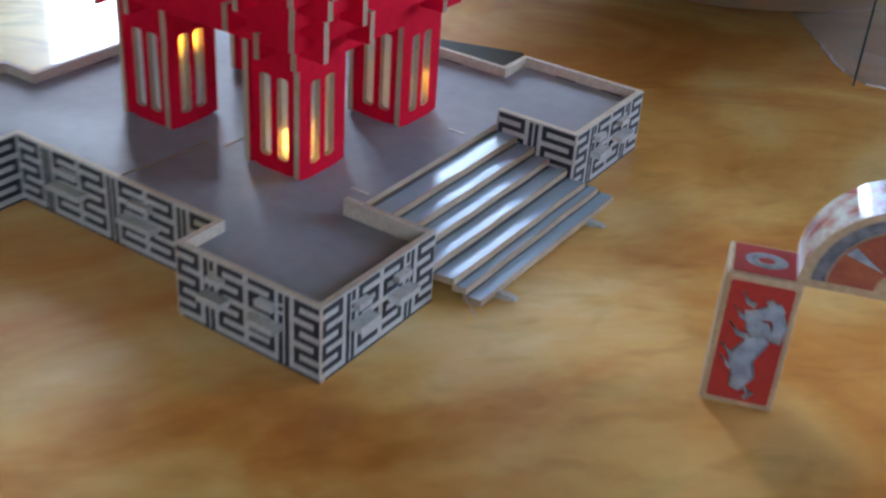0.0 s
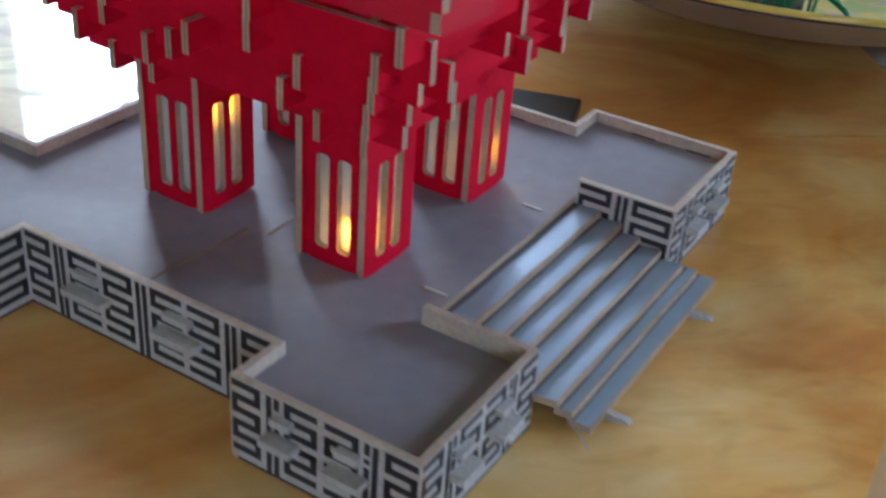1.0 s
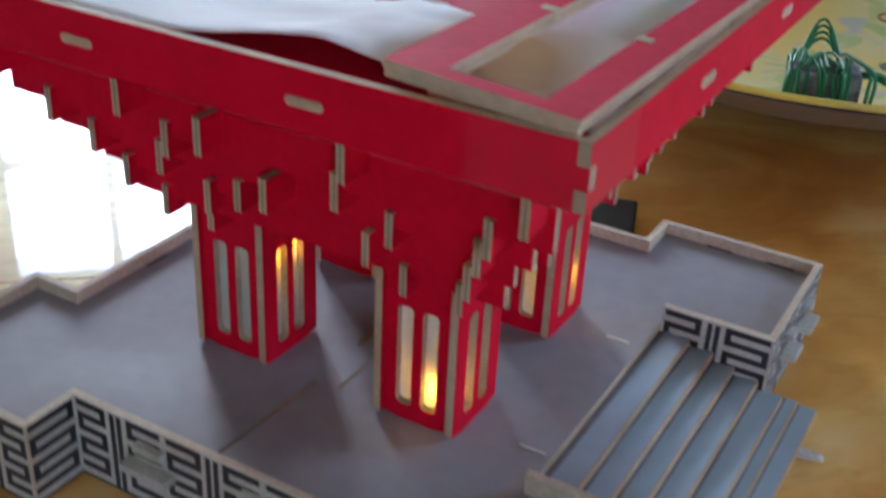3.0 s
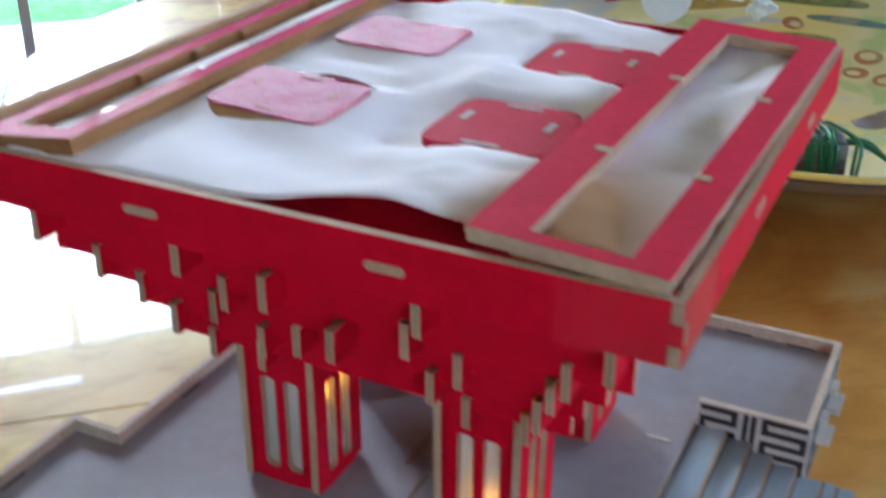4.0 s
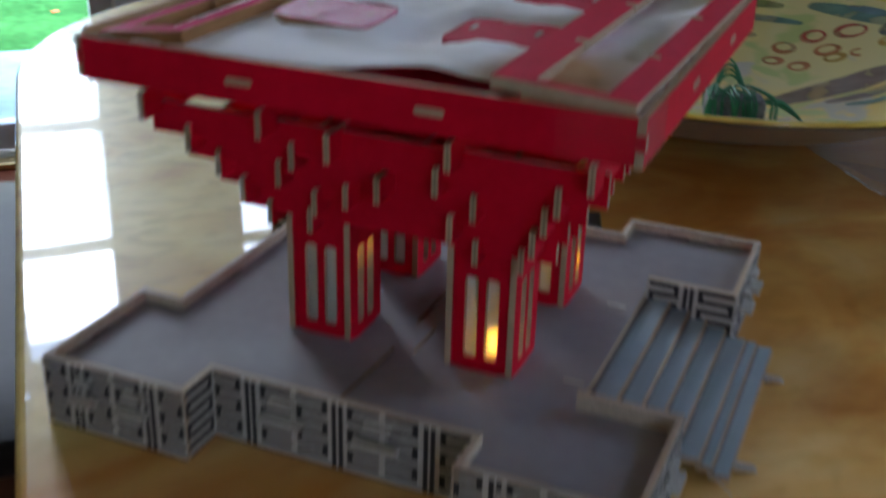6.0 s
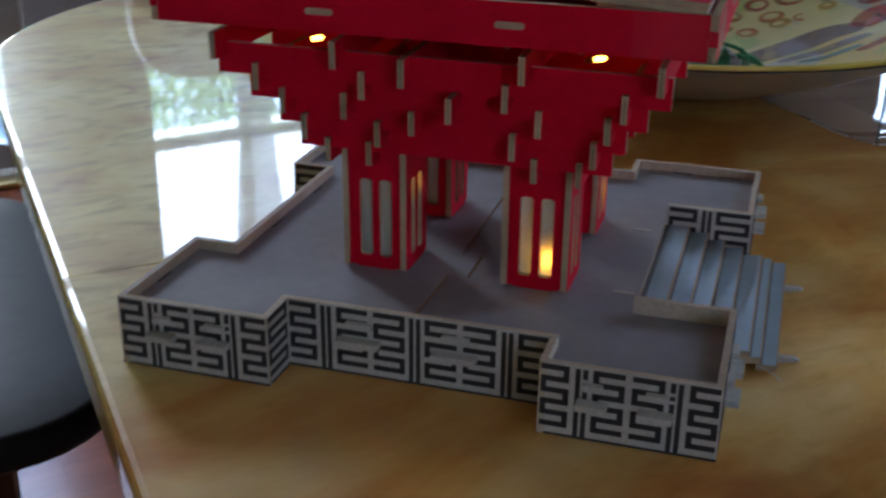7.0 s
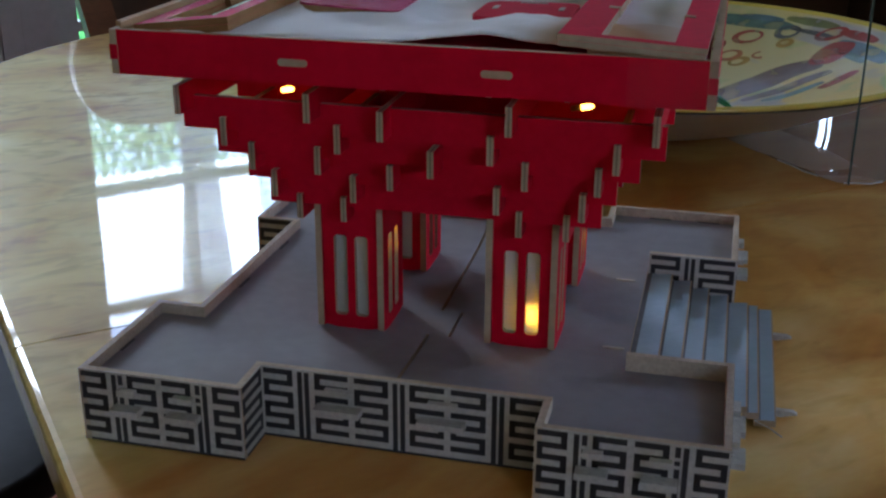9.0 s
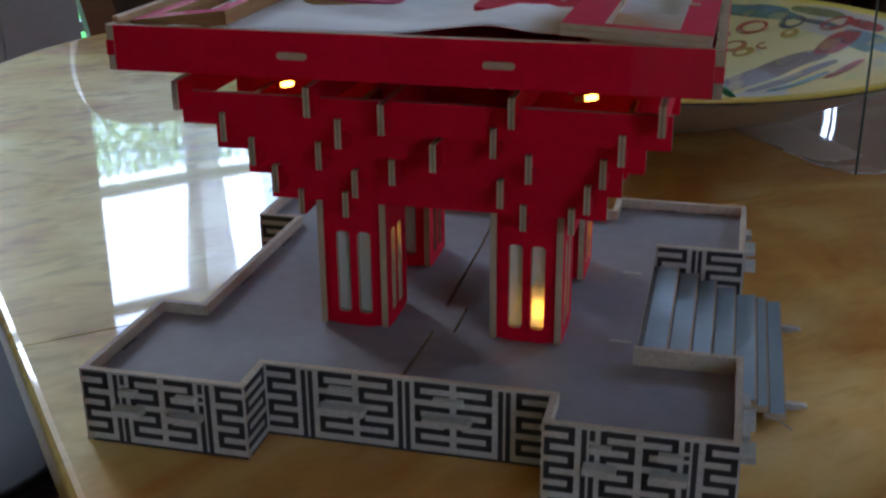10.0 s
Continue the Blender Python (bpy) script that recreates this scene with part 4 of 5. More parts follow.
def beams():
    """Crossed boards that step outwards: those along y show their pale ends at the front, those along x at the sides."""
    def along_y(x, end, z0, z1, back=None):
        b = end if back is None else back
        part("beam", plies(0, x, -end, b, z0, z1), [RED, PLY, PLY_CORE], model)

    def along_x(y, end, z0, z1):
        part("beam", plies(1, y, -end, end, z0, z1), [RED, PLY, PLY_CORE], model)

    for end, z0, z1, xs in ((0.100, 0.138, 0.150, (0.097, 0.041)), (0.090, 0.1228, 0.135, (0.082, 0.032)), (0.080, 0.1100, 0.122, (0.0742, 0.0445)),
                            (0.0725, 0.0960, 0.108, (0.0675, 0.0315)), (0.0625, 0.0830, 0.0945, (0.0600, 0.0395))):
        for x in xs:
            along_y(x, end, z0, z1)
            along_y(-x, end, z0, z1)
    for x, end, z0, z1 in ((-0.011, 0.0985, 0.132, 0.1443), (0.0082, 0.0928, 0.1164, 0.1277), (-0.0128, 0.0795, 0.1052, 0.1162)):
        along_y(x, end, z0, z1)
    for end, y, z0, z1, inner in ((0.1005, 0.0866, 0.1295, 0.1432, 0.031), (0.0905, 0.0766, 0.1165, 0.1303, 0.022), (0.081, 0.0672, 0.1032, 0.1175, 0.042), (0.0745, 0.0590, 0.0896, 0.1041, 0.028)):
        for yy in (y, inner):
            along_x(yy, end, z0, z1)
            along_x(-yy, end, z0, z1)
    for x, y in ((-0.021, -0.06), (0.025, -0.06), (0.058, -0.06), (-0.05, 0.06), (0.03, 0.06)):
        part("post", box(x - 0.0012, x + 0.0012, y - 0.0015, y + 0.0015, 0.1434, 0.1645), PLY, model)


beams()


def roof():
    hx, hy, z0, z1 = 0.1175, 0.1125, 0.1565, 0.1742
    for s in (-1, 1):
        o = [(-hx + 0.0032, z0), (hx - 0.0032, z0), (hx - 0.0032, z1), (-hx + 0.0032, z1)]
        m = Matrix.Translation((0, -hy + PLY_T if s < 0 else hy, 0)) @ UPRIGHT_X
        b = part("roof_board", plate(o, [], PLY_T, m), [RED, PLY], model)
        for c in (-0.041, 0.0385):
            e = s * (hy + 0.0001)
            bm = plate(rounded(c - 0.0060, c + 0.0060, 0.1636, 0.1664, 0.0013, 3), [], 0.0004, Matrix.Translation((0, e + 0.0002, 0)) @ UPRIGHT_X)
            part("tenon", bm, [PLY, PLY], b)
    turn = Matrix(((0, 0, 1, 0), (1, 0, 0, 0), (0, 1, 0, 0), (0, 0, 0, 1)))
    for s in (-1, 1):
        o = [(-hy, z0), (hy, z0), (hy, z1), (-hy, z1)]
        m = Matrix.Translation((hx - PLY_T if s > 0 else -hx, 0, 0)) @ turn
        b = part("roof_board", plate(o, [], PLY_T, m), [RED, PLY], model)
        if s < 0:  # this board stands a little higher and its inside is bare
            part("bare_lining", box(-hx + PLY_T + 0.0001, -hx + PLY_T + 0.0006, -hy + 0.0033, hy - 0.0033, 0.168, z1 + 0.0022), RAW, b, "bare brown inside of the board")
            part("top_edge", box(-hx, -hx + PLY_T, -hy + 0.006, hy - 0.0001, z1 + 0.0001, z1 + 0.0022), RAW, b)
        for c in (-0.03, 0.05):
            bm = plate(rounded(c - 0.006, c + 0.006, 0.1634, 0.1668, 0.0015, 3), [], 0.0004, Matrix.Translation((s * (hx + 0.0001) - 0.0002, 0, 0)) @ turn)
            part("tenon", bm, [PLY, PLY], b)
    part("roof_floor", plate([(-0.1135, -0.1085), (0.1135, -0.1085), (0.1135, 0.1085), (-0.1135, 0.1085)],
                             [rounded(-0.03, 0.03, 0.0, 0.03, 0.002)], 0.003, Matrix.Translation((0, 0, 0.1645))), [RED, PLY], model)
    third = (z1 - z0) / 3
    for sx in (-1, 1):
        a, b = sorted((sx * (hx - 0.0031), sx * (hx + 0.0003)))
        part("finger_joint", box(a, b, -hy - 0.0003, -hy + 0.0033, z0 + third, z1 - third, red_axis=1), [RED, PLY], model)
    tape = bmesh.new()
    low, high = z0 - 0.0006, z1 - 0.0004
    cols = [(0.086, -hy - 0.0006), (hx + 0.0003, -hy - 0.0006), (hx + 0.0006, -hy - 0.0003), (hx + 0.0006, -hy + 0.028)]
    vs = [(tape.verts.new((x, y, low)), tape.verts.new((x, y, high))) for x, y in cols]
    for p, q in zip(vs, vs[1:]):
        tape.faces.new((p[0], q[0], q[1], p[1]))
    part("clear_tape", tape, TAPE, model, "strip of clear sticky tape round the corner").visible_shadow = False


roof()


def roof_paper():
    """A wavy sheet of white paper laid on the roof."""
    bm = bmesh.new()
    nx, ny = 72, 64
    grid = []
    for j in range(ny + 1):
        row = []
        for i in range(nx + 1):
            x, y = -0.1125 + 0.225 * i / nx, -0.1035 + 0.211 * j / ny
            z = 0.1732 + 0.0023 * math.sin(x * 55 + y * 21) + 0.0018 * math.sin(y * 70 - x * 18 + 1.0)
            z += 0.0038 * math.exp(-((x - 0.026) / 0.022) ** 2 - ((y + 0.100) / 0.03) ** 2)
            z += 0.0028 * noise.noise((x * 45, y * 45, 0.3)) + 0.0009 * noise.noise((x * 130, y * 130, 1.3))
            for cx, cy, rise in ((0.0340, -0.0250, -0.0022), (0.0365, 0.0512, -0.0022), (-0.038, -0.0375, 0.0030), (-0.0378, 0.044, 0.0024)):
                far = max(abs(x - cx) - 0.021, abs(y - cy) - (0.0215 if rise < 0 else 0.018), 0.0)
                share = math.exp(-(far / (0.003 if rise < 0 else 0.010)) ** 2)
                z = z * (1 - share) + (0.1730 + rise) * share
            front = 1 / (1 + math.exp(-(x - 0.004) / 0.006))
            y2 = y + (1 - j / ny) ** 6 * (-0.0052 * (1 - front) + 0.0085 * front)
            z += (1 - j / ny) ** 6 * (0.1738 - z) * (1 - front)
            if x < -0.064:  # pressed down by the frame lying on it
                z = min(z, 0.1717 + (x + 0.089) * 0.123 + 0.003 * max(0.0, 1 - ((x + 0.089) / 0.0105) ** 2))
            row.append(bm.verts.new((x, y2, max(z, 0.1682))))
        grid.append(row)
    for p, q in zip(grid, grid[1:]):
        for i in range(nx):
            bm.faces.new((p[i], p[i + 1], q[i + 1], q[i]))
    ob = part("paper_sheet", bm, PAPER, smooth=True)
    md = ob.modifiers.new("thickness", "SOLIDIFY")
    md.thickness, md.offset = 0.0003, 1
    tagged(ob, "wavy sheet of white paper lying on the red roof", "paper")
    return ob


PAPER_SHEET = roof_paper()


def roof_plate(cx, cy, z, mat, tx, ty, label, thick=PLY_T, deep=0.018, crumple_=0.0):
    th = tagged(holder("roof_plate", pose(cx, cy, z, tx, ty, 0)), label, "wooden plate", group="red plates on the roof")
    half = 0.0225 if crumple_ else 0.021
    bm = plate(rounded(-half, half, -deep, deep, 0.0045 if crumple_ else 0.007, 4), [], thick)
    if crumple_:
        for axis in (0, 1):
            for k in range(-11, 12):
                at, way = [0, 0, 0], [0, 0, 0]
                at[axis], way[axis] = 0.002 * k + 0.0003, 1
                bmesh.ops.bisect_plane(bm, geom=bm.verts[:] + bm.edges[:] + bm.faces[:], dist=1e-7, plane_co=at, plane_no=way)
        for v in bm.verts:
            w = noise.noise((v.co.x * 150 + cx * 99, v.co.y * 110, 0.7)) + 0.6 * noise.noise((v.co.x * 420, v.co.y * 300 + cy * 99, 2.1))
            v.co.z += crumple_ * w
    part("board", bm, [mat, mat], th)
    if crumple_ and cy < 0:  # the bare wood of its front side, bellied
        belly, rows_ = bmesh.new(), []
        for k in range(21):
            q = k / 20
            sag = math.sin(math.pi * q) ** 0.7
            x, y = -0.0200 + 0.0375 * q, -deep + 0.0004
            rows_.append([belly.verts.new(p) for p in ((x, y, 0.0005), (x, y - 0.0042 * sag, 0.0001 - 0.0003 * sag), (x, y - 0.0088 * sag, -0.0012 * sag), (x, y - 0.004 * sag, -0.0040 * sag), (x, y + 0.003, 0.0001))])
        for p, q in zip(rows_, rows_[1:]):
            for k in range(5):
                belly.faces.new((p[k], p[(k + 1) % 5], q[(k + 1) % 5], q[k]))
        part("bare_side", belly, RAW, th, "bare brown wooden front side", smooth=True)
    for x, y, a in ((-0.0145, 0.004, 0), (0.0145, 0.004, 0), (0.0, 0.0035 - deep, 1), (0.0, deep - 0.0035, 1)):
        hx, hy = ((0.0011, 0.004) if a == 0 else (0.0062, 0.0009))
        if crumple_:  # a slit seen edge on, half filled
            hx, hy = hx * 0.7, hy * 0.7
        part("tenon", box(x - hx, x + hx, y - hy, y + hy, thick - 0.0005, thick + 0.0003 - 0.5 * crumple_), SCARLET if crumple_ else PALE, th)


roof_plate(0.0340, -0.0250, 0.1713, ROSE, 0, -0.6, "red plywood plate with pale tenons let into white paper", PLY_T, 0.0215)
roof_plate(0.0365, 0.0512, 0.1713, ROSE, 0, -0.6, "red plywood plate with pale tenons let into white paper", PLY_T, 0.0215)
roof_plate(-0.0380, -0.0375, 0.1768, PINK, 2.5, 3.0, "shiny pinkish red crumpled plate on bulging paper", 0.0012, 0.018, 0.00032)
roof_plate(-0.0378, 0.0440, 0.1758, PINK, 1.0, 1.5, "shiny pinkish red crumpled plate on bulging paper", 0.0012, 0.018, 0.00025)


def paper_flap(ax, ay, bx, by, z, high, deep):
    """Where the cut edge of the paper has lifted: an arched flap over the red board below it."""
    d = Vector((bx - ax, by - ay)).normalized()
    back = Vector((-d.y, d.x))
    bm, under = bmesh.new(), bmesh.new()
    grid = []
    for j in range(9):
        row = []
        for i in range(17):
            q, r = i / 16, j / 8
            at = Vector((ax, ay)).lerp(Vector((bx, by)), q) + back * deep * r
            row.append(bm.verts.new((at.x, at.y, z - 0.0008 + (high + 0.0008) * math.sin(math.pi * q) ** 0.8 * (1 - r) ** 1.4)))
        grid.append(row)
    for p, q in zip(grid, grid[1:]):
        for i in range(16):
            bm.faces.new((p[i], p[i + 1], q[i + 1], q[i]))
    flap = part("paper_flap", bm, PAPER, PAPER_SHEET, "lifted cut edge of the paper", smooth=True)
    md = flap.modifiers.new("thickness", "SOLIDIFY")
    md.thickness = 0.0002
    corners = [Vector((ax, ay)).lerp(Vector((bx, by)), q) + back * r for q, r in ((0.1, 0.0004), (0.9, 0.0004), (0.9, deep * 0.6), (0.1, deep * 0.6))]
    vs = [under.verts.new((c.x, c.y, z - 0.0003)) for c in corners]
    low = [under.verts.new((c.x, c.y, z - 0.0012)) for c in corners]
    under.faces.new(vs), under.faces.new(low[::-1])
    for i in range(4):
        under.faces.new((vs[i], vs[(i + 1) % 4], low[(i + 1) % 4], low[i]))
    part("board_below", under, RED, flap, "red board showing below the lifted paper")


paper_flap(-0.0170, -0.0175, -0.0440, -0.0175, 0.1774, 0.0020, -0.0045)


def roof_frame(m, x0, x1, y0, y1, border, thick, mats, label, notches):
    th = tagged(holder("roof_frame", m), label, "wooden frame", group="long frames on the roof")
    ix0, ix1, iy0, iy1 = x0 + border[0], x1 - border[1], y0 + border[2], y1 - border[3]
    loop, hole = [(x0, y0), (x1, y0), (x1, y1), (x0, y1)], [(ix0, iy0), (ix1, iy0), (ix1, iy1), (ix0, iy1)]
    low = [(x + (0.0005 if x == x0 else -0.0005), y + 0.0004) for x, y in loop]
    part("frame_board", plate(loop, [hole], thick, Matrix.Translation((0, 0, thick + 0.0002))), [mats[0], mats[1]], th)
    part("frame_board", plate(low, [hole], thick), [RED, mats[1]], th)
    top = 2 * thick + 0.0002
    for side, y, deep in notches:
        if deep < 0.001:
            a, b = (ix0 - 0.0045, ix0 + deep) if side < 0 else (ix1 - deep, ix1 + 0.004)
            part("tenon", box(a, b, y - 0.002, y + 0.002, 0.0012, top + 0.0003), PLY, th)
        else:
            a, b, rise = (ix0 - 0.0002, ix0 + deep, top - 0.0006) if side < 0 else (ix1 - 0.0004, ix1 + deep, top + 0.0002)
            part("tenon", box(a, b, y - 0.0028, y + 0.0028, 0.0012, rise), SCORCHED if side < 0 else BROWN, th)
    return th


right_frame = roof_frame(pose(0, 0, 0.1796, 0.0, 3.0, -0.8), 0.0612, 0.1146, -0.1085, 0.106, (0.0150, 0.0118, 0.006, 0.014), 0.0021, (ROSE, PLY),
                         "red plywood frame lying loose on the roof", ((-1, 0.030, 0.0004), (-1, -0.043, 0.0004), (1, 0.026, 0.0004), (1, -0.047, 0.0004)))
for x0, x1, y0, y1 in ((0.072, 0.106, -0.104, -0.101), (0.066, 0.070, 0.02, 0.10)):
    part("support_strip", box(x0, x1, y0, y1, -0.0034, -0.0001), RAW, right_frame)
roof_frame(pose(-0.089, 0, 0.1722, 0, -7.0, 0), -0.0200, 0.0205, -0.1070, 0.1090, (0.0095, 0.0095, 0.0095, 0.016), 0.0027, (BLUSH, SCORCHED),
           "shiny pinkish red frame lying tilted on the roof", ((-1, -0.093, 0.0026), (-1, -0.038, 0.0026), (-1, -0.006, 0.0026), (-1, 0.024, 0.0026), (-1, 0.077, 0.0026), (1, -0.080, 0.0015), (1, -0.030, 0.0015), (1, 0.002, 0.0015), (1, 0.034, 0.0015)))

# ---- things on the table ----
bm = soft_box(-0.028, 0.028, -0.018, 0.018, 0, 0.009, 0.0015)
pack = tagged(part("battery_box", bm, BLACK), "black plastic battery box behind the model", "battery box")
pack.matrix_world = pose(0.006, 0.171, 0.0, 0, 0, 18)


BOWL_INSIDE = [(0.0, 0.010), (0.06, 0.012), (0.12, 0.026), (0.17, 0.044), (0.21, 0.060), (0.229, 0.0685)]


def on_bowl(x, y, lift):
    """A point just over the inside of the bowl."""
    r = math.hypot(x, y)
    for (r0, z0), (r1, z1) in zip(BOWL_INSIDE, BOWL_INSIDE[1:]):
        if r <= r1:
            return (x, y, z0 + (z1 - z0) * (r - r0) / (r1 - r0) + lift)
    return (x, y, BOWL_INSIDE[-1][1] + lift)


def brushed(points, widths, lift=0.0003, closed=False):
    """A brush stroke of uneven width along points on the bowl."""
    bm = bmesh.new()
    rows_ = []
    n = len(points)
    for i, (x, y) in enumerate(points):
        ax, ay = points[(i - 1) % n if closed else max(i - 1, 0)]
        bx, by = points[(i + 1) % n if closed else min(i + 1, n - 1)]
        d = math.hypot(bx - ax, by - ay) or 1.0
        nx, ny, w = -(by - ay) / d, (bx - ax) / d, widths[i] / 2
        rows_.append([bm.verts.new(on_bowl(x + nx * w * k, y + ny * w * k, lift)) for k in (-1.0, -0.5, 0.0, 0.5, 1.0)])
    pairs = list(zip(rows_, rows_[1:])) + ([(rows_[-1], rows_[0])] if closed else [])
    for p, q in pairs:
        for k in range(4):
            bm.faces.new((p[k], p[k + 1], q[k + 1], q[k]))
    return bm


def bowl():
    b = tagged(holder("painted_bowl", pose(0.05, 0.465, 0)), "wide painted ceramic bowl with a yellow rim", "bowl")
    inside = part("inside", lathe(BOWL_INSIDE, 96), GLAZE, b, "hand-painted cream and yellow inside", smooth=True)
    part("rim", lathe([(0.229, 0.0685), (0.233, 0.0712), (0.237, 0.0705), (0.2362, 0.0682)], 96), YELLOW, b, "yellow rim", smooth=True)
    part("rim_line", lathe([(0.2362, 0.0682), (0.2355, 0.0664)], 96), INK, b, "thin dark line under the rim", smooth=True)
    part("outside", lathe([(0.2355, 0.0664), (0.20, 0.048), (0.16, 0.030), (0.11, 0.013), (0.062, 0.006), (0.058, 0.0), (0.052, 0.0), (0.050, 0.004), (0.0, 0.005)], 96), CREAM, b, "cream glazed outside", smooth=True)
    rnd = random.Random(17)

    def ring(x, y, r, paint, wide=0.0046, sweep_=360):
        n = 30
        start = rnd.uniform(0, 6.28)
        pts, ws = [], []
        for k in range(n if sweep_ == 360 else n + 1):
            w = start + radians(sweep_) * k / n
            q = 0.62 * r * (1 + 0.06 * math.sin(2 * w + x * 90))
            pts.append((x + q * math.cos(w), y + 0.85 * q * math.sin(w)))
            ws.append(wide * (1 + 0.35 * math.sin(w + y * 70)))
        part("painted_ring", brushed(pts, ws, 0.0006, sweep_ == 360), PAINTS[paint], inside, paint + " painted ring", smooth=True)

    def stroke(points, wide, paint, lift=0.0003):
        """A smooth stroke through a few points, fat in the middle and thin at its ends."""
        pts = [Vector(p) for p in points]
        for _ in range(4):
            pts = [pts[0]] + [v for a, c in zip(pts, pts[1:]) for v in (a.lerp(c, 0.25), a.lerp(c, 0.75))] + [pts[-1]]
        m = len(pts) - 1
        ws = [wide * (0.12 + 0.88 * math.sin(math.pi * min(1.0, max(0.0, k / m))) ** 0.6) for k in range(m + 1)]
        part("painted_stroke", brushed([(p.x, p.y) for p in pts], ws, lift), PAINTS[paint], inside, paint + " brush stroke", smooth=True)

    def arc(r, a0, a1, wide, paint, lift=0.0003):
        stroke([(r * math.cos(radians(a0 + (a1 - a0) * k / 6)), r * math.sin(radians(a0 + (a1 - a0) * k / 6))) for k in range(7)], wide, paint, lift)

    # washes first, then the brushwork over them
    stroke([(x / 1000, y / 1000) for x, y in ((40, 26), (70, 42), (100, 62), (126, 76), (152, 72))], 0.036, "mauve")
    stroke([(x / 1000, y / 1000) for x, y in ((84, 18), (112, 30), (140, 44), (158, 48))], 0.016, "mauve", 0.0004)
    stroke([(x / 1000, y / 1000) for x, y in ((100, 8), (125, 12), (150, 24))], 0.012, "teal", 0.0005)
    arc(0.205, 52, 78, 0.020, "teal")
    arc(0.213, 56, 68, 0.010, "blue", 0.0005)
    arc(0.200, 8, 34, 0.017, "blue")
    arc(0.188, 14, 30, 0.009, "teal", 0.0005)
    arc(0.218, 40, 56, 0.012, "green")
    arc(0.203, 36, 52, 0.007, "slate", 0.0005)
    arc(0.198, 84, 108, 0.014, "green")
    arc(0.217, 80, 116, 0.007, "red", 0.0005)
    arc(0.176, 76, 98, 0.010, "teal")
    arc(0.148, 88, 112, 0.012, "green")
    arc(0.190, 112, 140, 0.016, "ochre")
    arc(0.205, 120, 150, 0.008, "red", 0.0005)
    arc(0.214, 24, 38, 0.012, "red", 0.0005)
    stroke([(x / 1000, y / 1000) for x, y in ((172, 106), (160, 92), (148, 72))], 0.032, "red", 0.0005)
    stroke([(x / 1000, y / 1000) for x, y in ((146, 6), (160, 16), (176, 30))], 0.014, "red", 0.0005)
    for x, y, r, paint in ((33, 131, 14, "orange"), (27, 108, 12, "orange"), (51, 99, 13, "orange"), (71, 127, 15, "orange"), (79, 113, 12, "ochre"),
                           (87, 157, 19, "red"), (56, 150, 16, "red"), (123, 154, 17, "slate"), (120, 134, 10, "ochre"), (160, 131, 19, "red"), (-32, 162, 11, "orange")):
        ring(x / 1000, y / 1000, r / 1000, paint)
    ring(0.099, 0.119, 0.011, "orange", 0.004, 190)


bowl()


def apple_card():
    a = tagged(holder("paper_apple", pose(-0.04, 0.43, 0.047, 78, 0, 8) @ Matrix.Scale(0.85, 4)), "pale blue apple-shaped paper ornament in the bowl", "ornament")
    pts = []
    for k in range(40):
        w = 2 * math.pi * k / 40
        r = 0.021 * (1 + 0.12 * math.sin(w) - 0.22 * math.exp(-((w - math.pi / 2) / 0.35) ** 2))
        pts.append((r * math.cos(w), 0.024 + 1.1 * r * math.sin(w) + 0.04))
    part("card", plate(pts, [], 0.003), [CHALK, CHALK], a)
    part("stem", tube([(0, 0.082, 0.0015), (0.002, 0.092, 0.0015), (0.001, 0.104, 0.002)], 0.0022), CHALK, a)
    part("stick", tube([(0, -0.035, 0.0015), (0, 0.045, 0.0015)], 0.0012), CHALK, a)


apple_card()


def crumple(x, y, z, s, seed):
    bm = bmesh.new()
    bmesh.ops.create_icosphere(bm, subdivisions=3, radius=1)
    for v in bm.verts:
        n1 = noise.noise(v.co * 1.6 + Vector((seed, 0, 0))) + 0.5 * noise.noise(v.co * 4 + Vector((0, seed, 0)))
        v.co = Vector((v.co.x * s[0], v.co.y * s[1], v.co.z * s[2])) * (1 + 0.75 * n1)
    ob = part("crumpled_paper", bm, CHALK)
    ob.matrix_world = pose(x, y, z)
    tagged(ob, "crumpled white paper in the painted bowl", "paper", group="crumpled papers")


crumple(-0.004, 0.44, 0.112, (0.016, 0.008, 0.0075), 3.1)
crumple(0.026, 0.435, 0.103, (0.008, 0.008, 0.0065), 8.4)


